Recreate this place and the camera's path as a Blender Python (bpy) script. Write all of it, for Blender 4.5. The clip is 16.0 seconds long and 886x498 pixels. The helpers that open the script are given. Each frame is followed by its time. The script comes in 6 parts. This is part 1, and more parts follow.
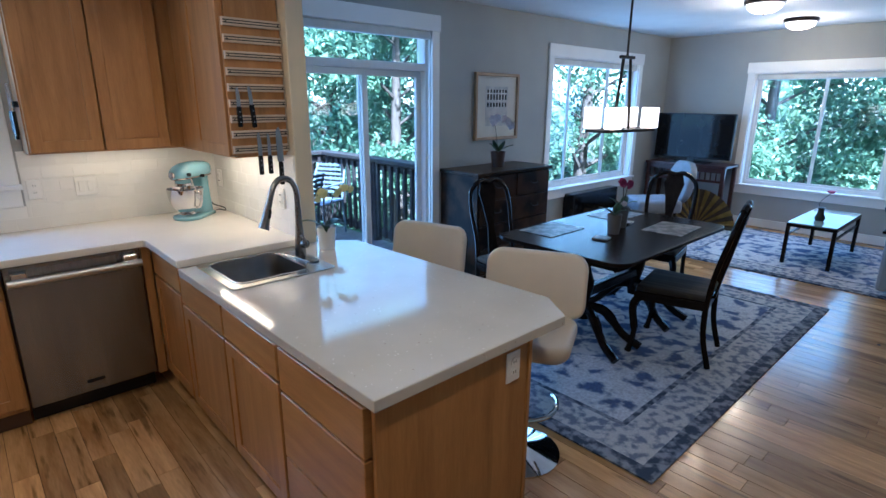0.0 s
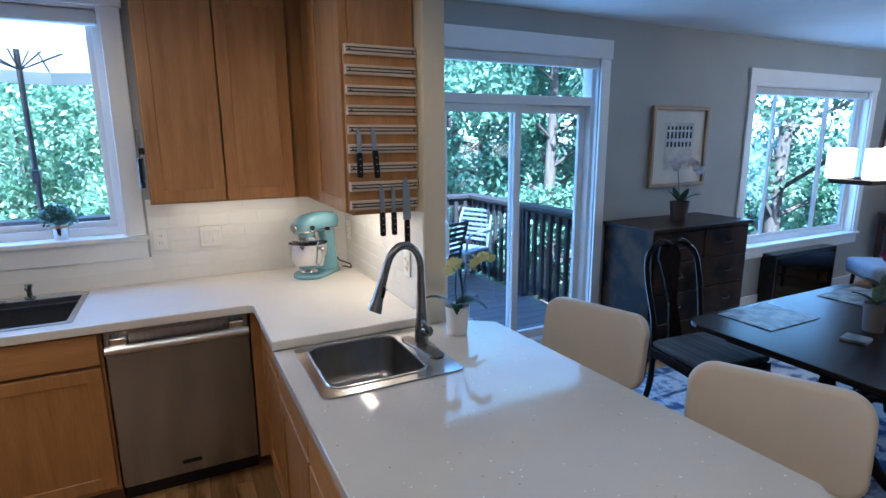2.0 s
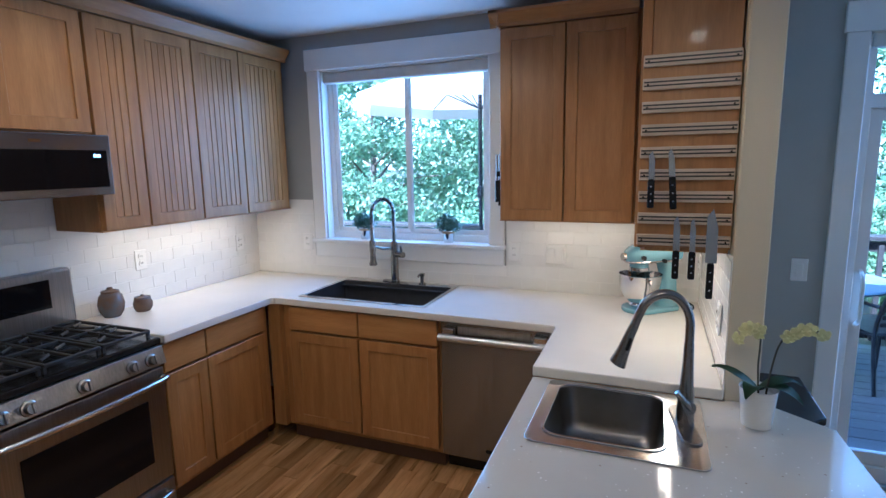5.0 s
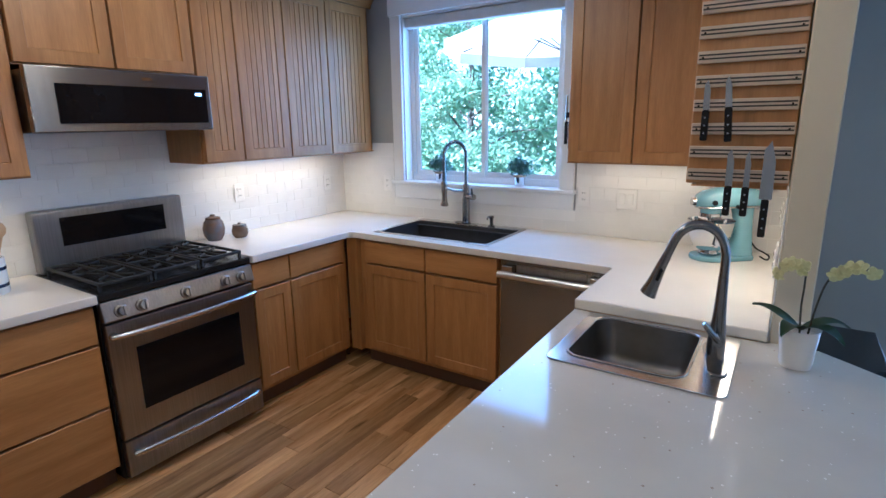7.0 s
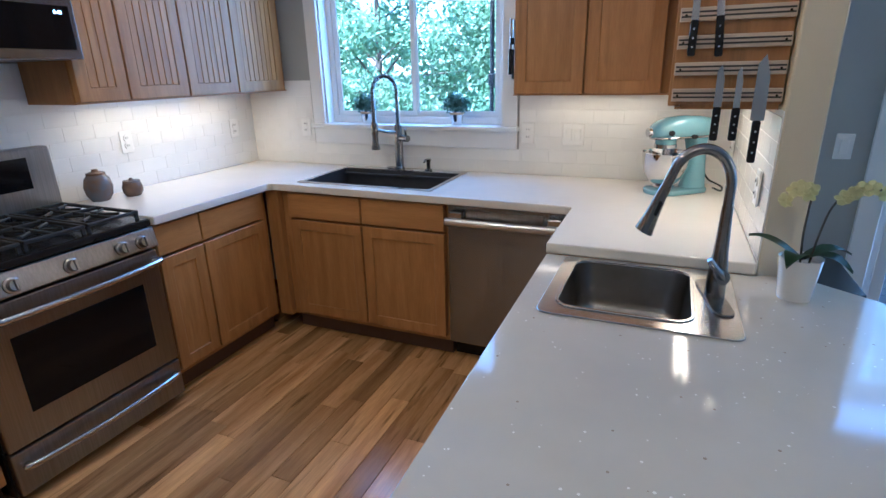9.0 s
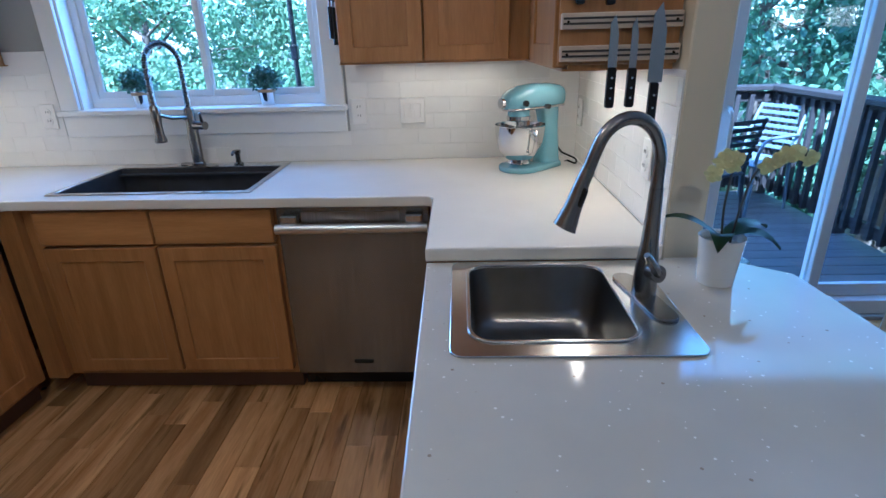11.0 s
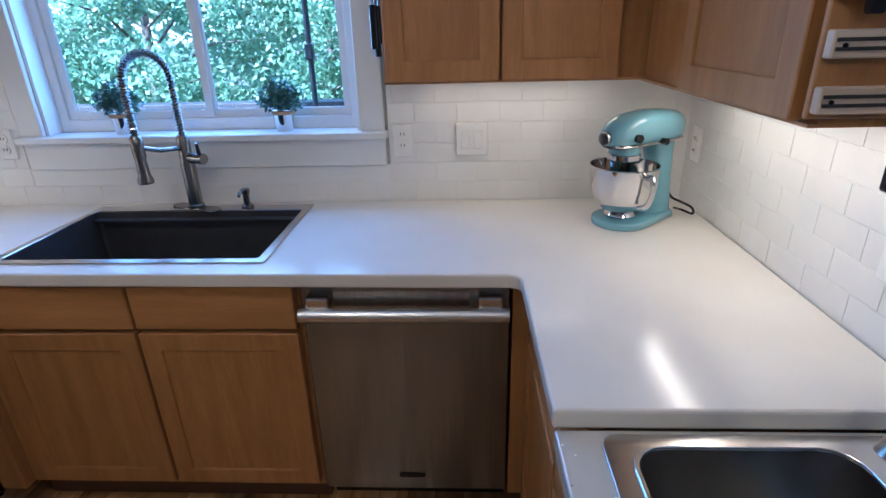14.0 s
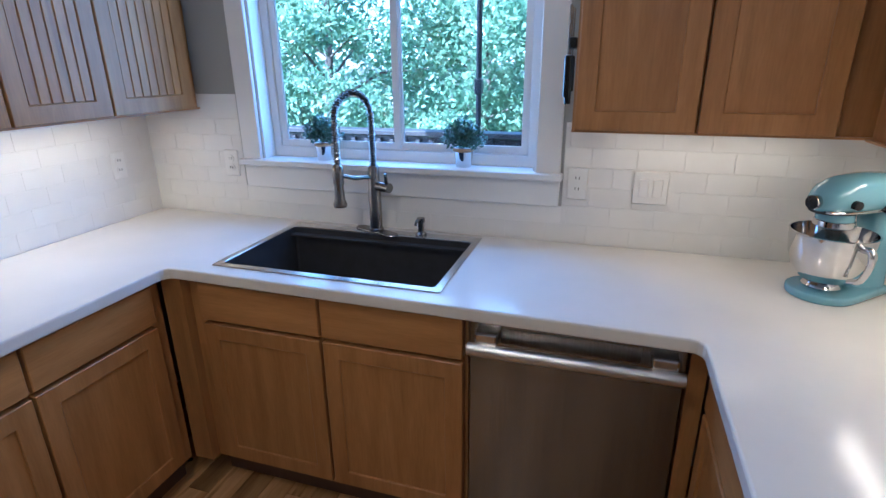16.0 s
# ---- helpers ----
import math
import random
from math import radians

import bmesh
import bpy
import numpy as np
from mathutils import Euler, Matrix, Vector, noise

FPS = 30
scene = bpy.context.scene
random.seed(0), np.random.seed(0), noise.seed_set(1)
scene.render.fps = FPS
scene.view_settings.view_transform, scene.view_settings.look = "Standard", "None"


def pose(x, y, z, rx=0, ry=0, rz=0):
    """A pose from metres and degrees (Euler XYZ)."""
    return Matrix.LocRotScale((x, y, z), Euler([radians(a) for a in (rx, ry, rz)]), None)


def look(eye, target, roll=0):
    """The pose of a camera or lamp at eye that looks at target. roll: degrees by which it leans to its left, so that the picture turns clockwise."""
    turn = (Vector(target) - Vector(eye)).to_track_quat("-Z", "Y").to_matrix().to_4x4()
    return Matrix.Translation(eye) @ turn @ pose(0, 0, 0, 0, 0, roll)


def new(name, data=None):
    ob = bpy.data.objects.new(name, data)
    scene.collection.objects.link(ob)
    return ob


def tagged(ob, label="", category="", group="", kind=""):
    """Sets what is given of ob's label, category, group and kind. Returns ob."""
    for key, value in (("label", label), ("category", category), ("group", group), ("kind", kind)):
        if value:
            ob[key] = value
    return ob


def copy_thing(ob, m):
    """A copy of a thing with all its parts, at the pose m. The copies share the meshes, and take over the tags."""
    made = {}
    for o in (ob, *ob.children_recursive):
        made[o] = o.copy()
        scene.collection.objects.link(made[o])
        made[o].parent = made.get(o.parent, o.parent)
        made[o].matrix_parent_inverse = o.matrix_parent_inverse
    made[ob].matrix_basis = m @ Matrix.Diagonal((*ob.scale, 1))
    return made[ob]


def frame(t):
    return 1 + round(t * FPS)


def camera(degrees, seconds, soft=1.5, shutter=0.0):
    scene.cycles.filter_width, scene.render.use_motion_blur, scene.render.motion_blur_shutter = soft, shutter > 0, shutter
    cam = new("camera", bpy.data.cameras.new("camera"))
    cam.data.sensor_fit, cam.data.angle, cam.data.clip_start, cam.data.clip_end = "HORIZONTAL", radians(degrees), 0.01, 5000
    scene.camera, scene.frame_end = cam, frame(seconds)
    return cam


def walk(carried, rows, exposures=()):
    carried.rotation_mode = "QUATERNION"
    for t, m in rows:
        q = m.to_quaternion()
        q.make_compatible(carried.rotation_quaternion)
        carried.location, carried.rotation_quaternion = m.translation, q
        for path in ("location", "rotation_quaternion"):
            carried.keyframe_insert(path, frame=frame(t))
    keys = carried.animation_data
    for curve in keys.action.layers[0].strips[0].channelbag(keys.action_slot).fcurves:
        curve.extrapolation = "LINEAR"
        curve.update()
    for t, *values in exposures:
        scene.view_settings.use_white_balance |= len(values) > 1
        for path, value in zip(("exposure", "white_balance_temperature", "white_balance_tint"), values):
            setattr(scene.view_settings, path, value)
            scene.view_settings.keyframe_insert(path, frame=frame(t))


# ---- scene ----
cam = camera(80.0, 16.0)
# seconds, eye, yaw, pitch, roll
ROWS = [
    (0.0, -1.312, -3.793, 1.644, -42.68, -15.69, 0.30),
    (0.5, -1.258, -3.644, 1.659, -41.82, -15.12, 0.45),
    (1.0, -1.195, -3.478, 1.666, -38.26, -13.86, 0.14),
    (1.5, -1.075, -3.329, 1.657, -32.88, -12.75, -0.16),
    (2.0, -0.885, -3.182, 1.659, -26.45, -11.70, -0.42),
    (2.5, -0.749, -3.033, 1.632, -19.73, -10.84, -0.62),
    (3.0, -0.638, -2.894, 1.639, -11.99, -10.22, -0.78),
    (3.5, -0.527, -2.824, 1.641, -3.30, -9.48, -0.71),
    (4.0, -0.430, -2.842, 1.652, 5.56, -9.26, -0.74),
    (4.5, -0.348, -2.999, 1.675, 14.24, -9.35, -0.72),
    (5.0, -0.224, -3.093, 1.674, 21.93, -9.13, -1.01),
    (7.5, 0.015, -3.106, 1.559, 33.44, -14.36, -1.00),
    (8.0, -0.071, -3.092, 1.543, 31.95, -15.44, -0.98),
    (8.5, -0.181, -3.039, 1.513, 28.07, -17.34, -1.23),
    (9.0, -0.270, -2.951, 1.494, 23.24, -18.82, -1.40),
    (9.5, -0.356, -2.830, 1.464, 17.94, -19.88, -1.49),
    (10.0, -0.425, -2.716, 1.439, 12.36, -20.64, -1.56),
    (12.5, -0.667, -2.235, 1.454, -5.05, -22.29, -1.60),
    (13.0, -0.723, -2.085, 1.484, -4.81, -22.55, -1.65),
    (13.5, -0.756, -1.982, 1.502, -1.92, -22.36, -1.55),
    (14.0, -0.771, -1.926, 1.507, 2.79, -22.48, -1.50),
    (14.5, -0.794, -1.907, 1.490, 7.77, -22.17, -1.29),
    (15.0, -0.819, -1.910, 1.493, 12.52, -21.83, -0.94),
    (15.5, -0.849, -1.935, 1.533, 16.51, -20.94, -0.76),
    (16.0, -0.891, -1.959, 1.565, 17.77, -19.49, -0.57),
]
EXPOSURES = [(0.0, 3.2, 4400, 9), (2.0, 3.15, 4300, 10), (3.5, 3.05, 4080, 11), (5.0, 3.1, 4240, 11), (7.5, 3.3, 4300, 11), (9.0, 3.25, 4240, 10), (10.0, 3.0, 4120, 9), (12.5, 2.95, 3900, 10), (14.5, 2.9, 4120, 13), (16.0, 2.95, 4120, 12)]
walk(cam, [(t, pose(x, y, z, 0, 0, yaw) @ pose(0, 0, 0, 90 + pitch) @ pose(0, 0, 0, 0, 0, roll)) for t, x, y, z, yaw, pitch, roll in ROWS], EXPOSURES)

# ---- world and large lights ----
world = bpy.data.worlds.new("sky")
scene.world = world
world.use_nodes = True
wn = world.node_tree.nodes
sky = wn.new("ShaderNodeTexSky")
sky.sky_type = "NISHITA"
sky.sun_disc = False
sky.sun_elevation, sky.sun_rotation = radians(52), radians(200)
world.node_tree.links.new(sky.outputs[0], wn["Background"].inputs[0])
wn["Background"].inputs[1].default_value = 0.15
sun = new("sun", bpy.data.lights.new("sun", "SUN"))
sun.data.energy, sun.data.angle, sun.data.color = 5.0, radians(0.5), (1.0, 0.95, 0.86)
SUN_FROM = Vector((-2.2, -5.0, 6.2))
sun.matrix_world = look(SUN_FROM, (0, 0, 0))
sky.sun_elevation = math.atan2(SUN_FROM.z, SUN_FROM.xy.length)
sky.sun_rotation = math.atan2(SUN_FROM.x, SUN_FROM.y)
WARM = (1.0, 0.67, 0.33)


def area(name, m, sx, sy, watts, color=WARM):
    lamp = new(name, bpy.data.lights.new(name, "AREA"))
    lamp.data.shape, lamp.data.size, lamp.data.size_y = "RECTANGLE", sx, sy
    lamp.data.energy, lamp.data.color = watts, color
    lamp.matrix_world = m
    return lamp


CEIL = 2.53
# under-cabinet strips, ceiling fittings
area("undercab_light", pose(-0.14, -0.70, 1.352), 0.04, 0.75, 0.34)
area("undercab_light", pose(-0.62, -0.12, 1.352), 0.6, 0.04, 0.10)
area("undercab_light", pose(-2.76, -0.75, 1.375), 0.04, 0.95, 0.40)
area("undercab_light", pose(-2.76, -2.65, 1.375), 0.04, 0.5, 0.30)
for lx, ly, watts in ((4.3, -1.95, 2.2), (5.8, -1.85, 2.2)):
    bulb = new("ceiling_bulb", bpy.data.lights.new("ceiling_bulb", "POINT"))
    bulb.data.energy, bulb.data.color, bulb.data.shadow_soft_size = watts, WARM, 0.09
    bulb.location = (lx, ly, CEIL - 0.24)
CANS = ((-1.5, -1.75, 5.6), (-1.5, -3.3, 4.6), (0.0, -3.3, 5.2))
for lx, ly, watts in CANS:
    can = new("downlight_bulb", bpy.data.lights.new("downlight_bulb", "SPOT"))
    can.data.energy, can.data.color, can.data.shadow_soft_size = watts, WARM, 0.06
    can.data.spot_size, can.data.spot_blend = radians(168), 0.25
    can.location = (lx, ly, CEIL - 0.012)
DAY = (0.50, 0.74, 1.0)
area("window_daylight", pose(-1.744, 0.068, 1.735, -90, 0, 0), 1.06, 1.0, 1.5, DAY)
area("door_daylight", pose(1.34, 0.028, 1.13, -90, 0, 0), 1.28, 2.0, 2.0, DAY)
area("dining_daylight", pose(4.83, 0.068, 1.375, -90, 0, 0), 1.8, 1.38, 2.4, DAY)
area("living_daylight", pose(6.738, -1.98, 1.28, -90, 0, -90), 1.4, 1.35, 1.9, DAY)


# ---- materials ----
def mat(name, col, rough=0.5, metal=0.0, col2=None, scale=8.0, stretch=(1, 1, 1), bump=0.0, bscale=60.0, spec=0.5, coat=0.0,
        rand=0.0, emit=0.0, speck=None, detail=6.0, lo=0.35, hi=0.65, fine=0.0):
    m = bpy.data.materials.new(name)
    m.use_nodes = True
    nt = m.node_tree
    b = nt.nodes["Principled BSDF"]
    b.inputs["Roughness"].default_value, b.inputs["Metallic"].default_value = rough, metal
    b.inputs["Specular IOR Level"].default_value = spec
    b.inputs["Coat Weight"].default_value = coat
    tc = nt.nodes.new("ShaderNodeTexCoord")
    mp = nt.nodes.new("ShaderNodeMapping")
    mp.inputs["Scale"].default_value = stretch
    nt.links.new(tc.outputs["Object"], mp.inputs["Vector"])
    vec = mp.outputs[0]
    info = nt.nodes.new("ShaderNodeObjectInfo")
    if rand:
        off = nt.nodes.new("ShaderNodeVectorMath")
        off.operation = "MULTIPLY_ADD"
        nt.links.new(info.outputs["Random"], off.inputs[0])
        off.inputs[1].default_value = (17, 31, 23)
        nt.links.new(vec, off.inputs[2])
        vec = off.outputs[0]
    n = nt.nodes.new("ShaderNodeTexNoise")
    n.inputs["Scale"].default_value, n.inputs["Detail"].default_value = scale, detail
    nt.links.new(vec, n.inputs["Vector"])
    ramp = nt.nodes.new("ShaderNodeValToRGB")
    c2 = col2 or [c * 0.86 for c in col]
    ramp.color_ramp.elements[0].color, ramp.color_ramp.elements[1].color = (*c2, 1), (*col, 1)
    ramp.color_ramp.elements[0].position, ramp.color_ramp.elements[1].position = lo, hi
    nt.links.new(n.outputs[0], ramp.inputs[0])
    out = ramp.outputs[0]
    if fine:
        f = nt.nodes.new("ShaderNodeTexNoise")
        f.inputs["Scale"].default_value = scale * 9
        nt.links.new(vec, f.inputs["Vector"])
        mr = nt.nodes.new("ShaderNodeMapRange")
        mr.inputs["From Min"].default_value, mr.inputs["From Max"].default_value = 0.3, 0.7
        mr.inputs["To Min"].default_value, mr.inputs["To Max"].default_value = 1 - fine, 1 + fine
        nt.links.new(f.outputs[0], mr.inputs["Value"])
        hs = nt.nodes.new("ShaderNodeHueSaturation")
        nt.links.new(out, hs.inputs["Color"])
        nt.links.new(mr.outputs[0], hs.inputs["Value"])
        out = hs.outputs[0]
    if rand:
        mr = nt.nodes.new("ShaderNodeMapRange")
        mr.inputs["To Min"].default_value, mr.inputs["To Max"].default_value = 1 - rand, 1 + rand
        nt.links.new(info.outputs["Random"], mr.inputs["Value"])
        hs = nt.nodes.new("ShaderNodeHueSaturation")
        nt.links.new(out, hs.inputs["Color"])
        nt.links.new(mr.outputs[0], hs.inputs["Value"])
        out = hs.outputs[0]
    if speck:
        v = nt.nodes.new("ShaderNodeTexVoronoi")
        v.inputs["Scale"].default_value = speck[0]
        nt.links.new(tc.outputs["Object"], v.inputs["Vector"])
        lt = nt.nodes.new("ShaderNodeMath")
        lt.operation = "LESS_THAN"
        sp = nt.nodes.new("ShaderNodeSeparateColor")
        nt.links.new(v.outputs["Color"], sp.inputs[0])
        sz = nt.nodes.new("ShaderNodeMath")
        sz.operation, sz.inputs[1].default_value = "MULTIPLY", speck[1] * 1.7
        nt.links.new(sp.outputs[1], sz.inputs[0])
        nt.links.new(sz.outputs[0], lt.inputs[1])
        nt.links.new(v.outputs["Distance"], lt.inputs[0])
        mx = nt.nodes.new("ShaderNodeMix")
        mx.data_type = "RGBA"
        nt.links.new(lt.outputs[0], mx.inputs[0])
        nt.links.new(out, mx.inputs[6])
        vr = nt.nodes.new("ShaderNodeValToRGB")
        vr.color_ramp.elements[0].color, vr.color_ramp.elements[1].color = (*speck[2], 1), (*speck[3], 1)
        vr.color_ramp.interpolation = "CONSTANT"
        vr.color_ramp.elements[1].position = 0.8
        nt.links.new(v.outputs["Color"], vr.inputs[0])
        nt.links.new(vr.outputs[0], mx.inputs[7])
        out = mx.outputs[2]
    nt.links.new(out, b.inputs["Base Color"])
    if emit:
        nt.links.new(out, b.inputs["Emission Color"])
        b.inputs["Emission Strength"].default_value = emit
    if bump:
        bn = nt.nodes.new("ShaderNodeTexNoise")
        bn.inputs["Scale"].default_value, bn.inputs["Detail"].default_value = bscale, 4
        nt.links.new(mp.outputs[0], bn.inputs["Vector"])
        bp = nt.nodes.new("ShaderNodeBump")
        bp.inputs["Strength"].default_value, bp.inputs["Distance"].default_value = bump, 0.004
        nt.links.new(bn.outputs[0], bp.inputs["Height"])
        nt.links.new(bp.outputs[0], b.inputs["Normal"])
    return m


def glass_mat(name, tint=(0.97, 0.99, 1.0)):
    m = bpy.data.materials.new(name)
    m.use_nodes = True
    nt = m.node_tree
    nt.nodes.clear()
    o = nt.nodes.new("ShaderNodeOutputMaterial")
    t = nt.nodes.new("ShaderNodeBsdfTransparent")
    g = nt.nodes.new("ShaderNodeBsdfGlossy")
    lw = nt.nodes.new("ShaderNodeLayerWeight")
    pw = nt.nodes.new("ShaderNodeMath")
    pw.operation, pw.inputs[1].default_value = "POWER", 4.0
    f = nt.nodes.new("ShaderNodeMath")
    f.operation, f.inputs[1].default_value, f.inputs[2].default_value = "MULTIPLY_ADD", 0.5, 0.035
    lw.inputs[0].default_value = 0.5
    nt.links.new(lw.outputs["Facing"], pw.inputs[0])
    nt.links.new(pw.outputs[0], f.inputs[0])
    mx = nt.nodes.new("ShaderNodeMixShader")
    t.inputs[0].default_value = (*tint, 1)
    g.inputs["Roughness"].default_value = 0.0
    nt.links.new(f.outputs[0], mx.inputs[0])
    nt.links.new(t.outputs[0], mx.inputs[1])
    nt.links.new(g.outputs[0], mx.inputs[2])
    nt.links.new(mx.outputs[0], o.inputs[0])
    return m


M_WALL = mat("grey_wall_paint", (0.37, 0.375, 0.355), 0.6, col2=(0.34, 0.345, 0.33), scale=2.5, bump=0.12, bscale=220)
M_CREAM = mat("cream_wall_paint", (0.64, 0.57, 0.42), 0.6, col2=(0.60, 0.535, 0.395), scale=3, bump=0.12, bscale=220)
M_CEIL = mat("ceiling_paint", (0.74, 0.74, 0.73), 0.8, col2=(0.70, 0.70, 0.69), scale=3, bump=0.2, bscale=150)
M_TRIM = mat("white_trim_paint", (0.80, 0.80, 0.79), 0.35, col2=(0.77, 0.77, 0.76), scale=5, bump=0.04, bscale=90)
M_TILE = mat("white_glazed_tile", (0.80, 0.79, 0.76), 0.16, col2=(0.77, 0.76, 0.73), scale=9, bump=0.03, bscale=25, rand=0.012)
M_GROUT = mat("white_grout", (0.80, 0.79, 0.76), 0.8, col2=(0.78, 0.77, 0.74), bump=0.1, bscale=300)
M_MAPLE = mat("maple_cabinet_wood", (0.43, 0.222, 0.066), 0.38, col2=(0.31, 0.145, 0.040), scale=2.2, stretch=(9, 9, 0.9), bump=0.05, bscale=30, rand=0.07, coat=0.04, lo=0.3, hi=0.7, fine=0.07)
M_MAPLE_H = mat("maple_drawer_wood", (0.44, 0.23, 0.070), 0.38, col2=(0.32, 0.152, 0.043), scale=2.2, stretch=(0.9, 0.9, 9), bump=0.05, bscale=30, rand=0.07, coat=0.04, lo=0.3, hi=0.7, fine=0.07)
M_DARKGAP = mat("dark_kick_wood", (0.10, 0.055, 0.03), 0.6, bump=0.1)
M_FLOOR = mat("hickory_plank", (0.54, 0.315, 0.12), 0.22, col2=(0.28, 0.142, 0.048), scale=1.6, stretch=(9, 0.9, 4), bump=0.05, bscale=20, rand=0.40, speck=(4.2, 0.05, (0.04, 0.02, 0.01), (0.06, 0.03, 0.015)), coat=0.1, lo=0.28, hi=0.62, fine=0.10)
M_FLOORGAP = mat("floor_underlay", (0.05, 0.03, 0.018), 0.8)
M_QUARTZ = mat("white_quartz", (0.74, 0.71, 0.65), 0.17, col2=(0.69, 0.66, 0.60), scale=3, spec=0.5)
M_QUARTZ2 = mat("speckled_quartz", (0.58, 0.555, 0.495), 0.085, col2=(0.53, 0.505, 0.45), scale=4, speck=(46, 0.085, (0.86, 0.85, 0.82), (0.34, 0.28, 0.22)))
M_STEEL = mat("brushed_steel", (0.31, 0.30, 0.28), 0.27, 1.0, col2=(0.26, 0.25, 0.235), scale=5, stretch=(30, 30, 0.6), bump=0.02, bscale=40)
M_STEELH = mat("satin_steel", (0.62, 0.61, 0.59), 0.22, 1.0, col2=(0.56, 0.55, 0.53), scale=6)
M_DSTEEL = mat("dark_stainless", (0.34, 0.32, 0.30), 0.30, 1.0, col2=(0.28, 0.265, 0.25), scale=5, stretch=(30, 30, 0.6))
M_CHROME = mat("chrome", (0.60, 0.59, 0.57), 0.07, 1.0, col2=(0.7, 0.7, 0.7))
M_NICKEL = mat("brushed_nickel", (0.29, 0.275, 0.255), 0.25, 1.0, col2=(0.25, 0.24, 0.222), scale=12)
M_BLACK = mat("black_enamel", (0.010, 0.010, 0.011), 0.25, col2=(0.013, 0.013, 0.013), spec=0.35)
M_IRON = mat("cast_iron", (0.016, 0.016, 0.017), 0.55, bump=0.25, bscale=200)
M_BGLASS = mat("black_glass", (0.005, 0.005, 0.006), 0.06, col2=(0.006, 0.006, 0.007), spec=0.22)
M_SINKBLK = mat("gunmetal_sink", (0.055, 0.056, 0.062), 0.42, 0.2, col2=(0.045, 0.046, 0.05), scale=20)
M_BASIN = mat("satin_basin_steel", (0.30, 0.29, 0.275), 0.28, 1.0, col2=(0.25, 0.243, 0.23), scale=12)
M_DWOOD = mat("espresso_wood", (0.014, 0.009, 0.007), 0.22, col2=(0.007, 0.005, 0.004), scale=3, stretch=(8, 1, 8), bump=0.05, spec=0.12)
M_RWOOD = mat("mahogany_wood", (0.055, 0.018, 0.012), 0.3, col2=(0.03, 0.010, 0.008), scale=3, stretch=(1, 6, 6), bump=0.05)
M_CREAMLEATHER = mat("cream_leather", (0.60, 0.53, 0.43), 0.5, col2=(0.56, 0.49, 0.395), scale=5, bump=0.15, bscale=260)
M_PLASTICW = mat("white_plastic", (0.80, 0.79, 0.76), 0.3, col2=(0.78, 0.77, 0.74))
M_TEAL = mat("aqua_enamel", (0.20, 0.38, 0.46), 0.14, col2=(0.19, 0.365, 0.445), coat=0.4)
M_WHITECER = mat("white_ceramic", (0.80, 0.79, 0.76), 0.2, col2=(0.77, 0.76, 0.73))
M_LEAF = mat("house_leaf", (0.035, 0.085, 0.03), 0.35, col2=(0.02, 0.055, 0.022), scale=14)
M_PETALY = mat("yellow_petal", (0.80, 0.75, 0.42), 0.5, col2=(0.74, 0.70, 0.36), scale=30)
M_PETALW = mat("white_petal", (0.72, 0.68, 0.70), 0.5, col2=(0.66, 0.6, 0.64), scale=30)
M_PETALP = mat("magenta_petal", (0.40, 0.05, 0.16), 0.5, col2=(0.28, 0.03, 0.10), scale=30)
M_STEM = mat("orchid_stem", (0.05, 0.05, 0.03), 0.5, col2=(0.035, 0.03, 0.02), scale=30)
M_DECK = mat("deck_board_stain", (0.12, 0.115, 0.115), 0.45, col2=(0.085, 0.08, 0.08), scale=2, stretch=(0.6, 10, 5), bump=0.15, bscale=40, rand=0.12)
M_RAIL = mat("dark_rail_stain", (0.030, 0.026, 0.026), 0.5, col2=(0.02, 0.018, 0.018), scale=4, bump=0.1)
M_CANVAS = mat("cream_canvas", (0.74, 0.70, 0.62), 0.8, col2=(0.70, 0.66, 0.58), scale=6, bump=0.1, bscale=400)
M_BARK = mat("bark", (0.11, 0.09, 0.07), 0.9, col2=(0.05, 0.04, 0.03), scale=3, stretch=(4, 4, 0.7), bump=0.8, bscale=12)
M_SOIL = mat("forest_ground", (0.06, 0.065, 0.03), 0.95, col2=(0.035, 0.03, 0.018), scale=1.5, bump=0.6, bscale=6)
# light is put into the leaf colour: M_FOL as sunlit, M_FOL2 as shaded
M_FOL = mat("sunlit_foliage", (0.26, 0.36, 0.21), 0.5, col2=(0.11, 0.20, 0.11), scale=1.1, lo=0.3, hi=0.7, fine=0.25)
M_FOL2 = mat("shaded_foliage", (0.17, 0.27, 0.16), 0.5, col2=(0.065, 0.135, 0.085), scale=0.9, lo=0.3, hi=0.7, fine=0.25)


def brushed(m, amount, turn):
    """Fine parallel scratches stretch the highlights across them."""
    nt = m.node_tree
    p = nt.nodes["Principled BSDF"]
    tg = nt.nodes.new("ShaderNodeTangent")
    tg.direction_type, tg.axis = "RADIAL", "Z"
    p.inputs["Anisotropic"].default_value, p.inputs["Anisotropic Rotation"].default_value = amount, turn
    nt.links.new(tg.outputs[0], p.inputs["Tangent"])


brushed(M_STEEL, 0.85, 0.25)


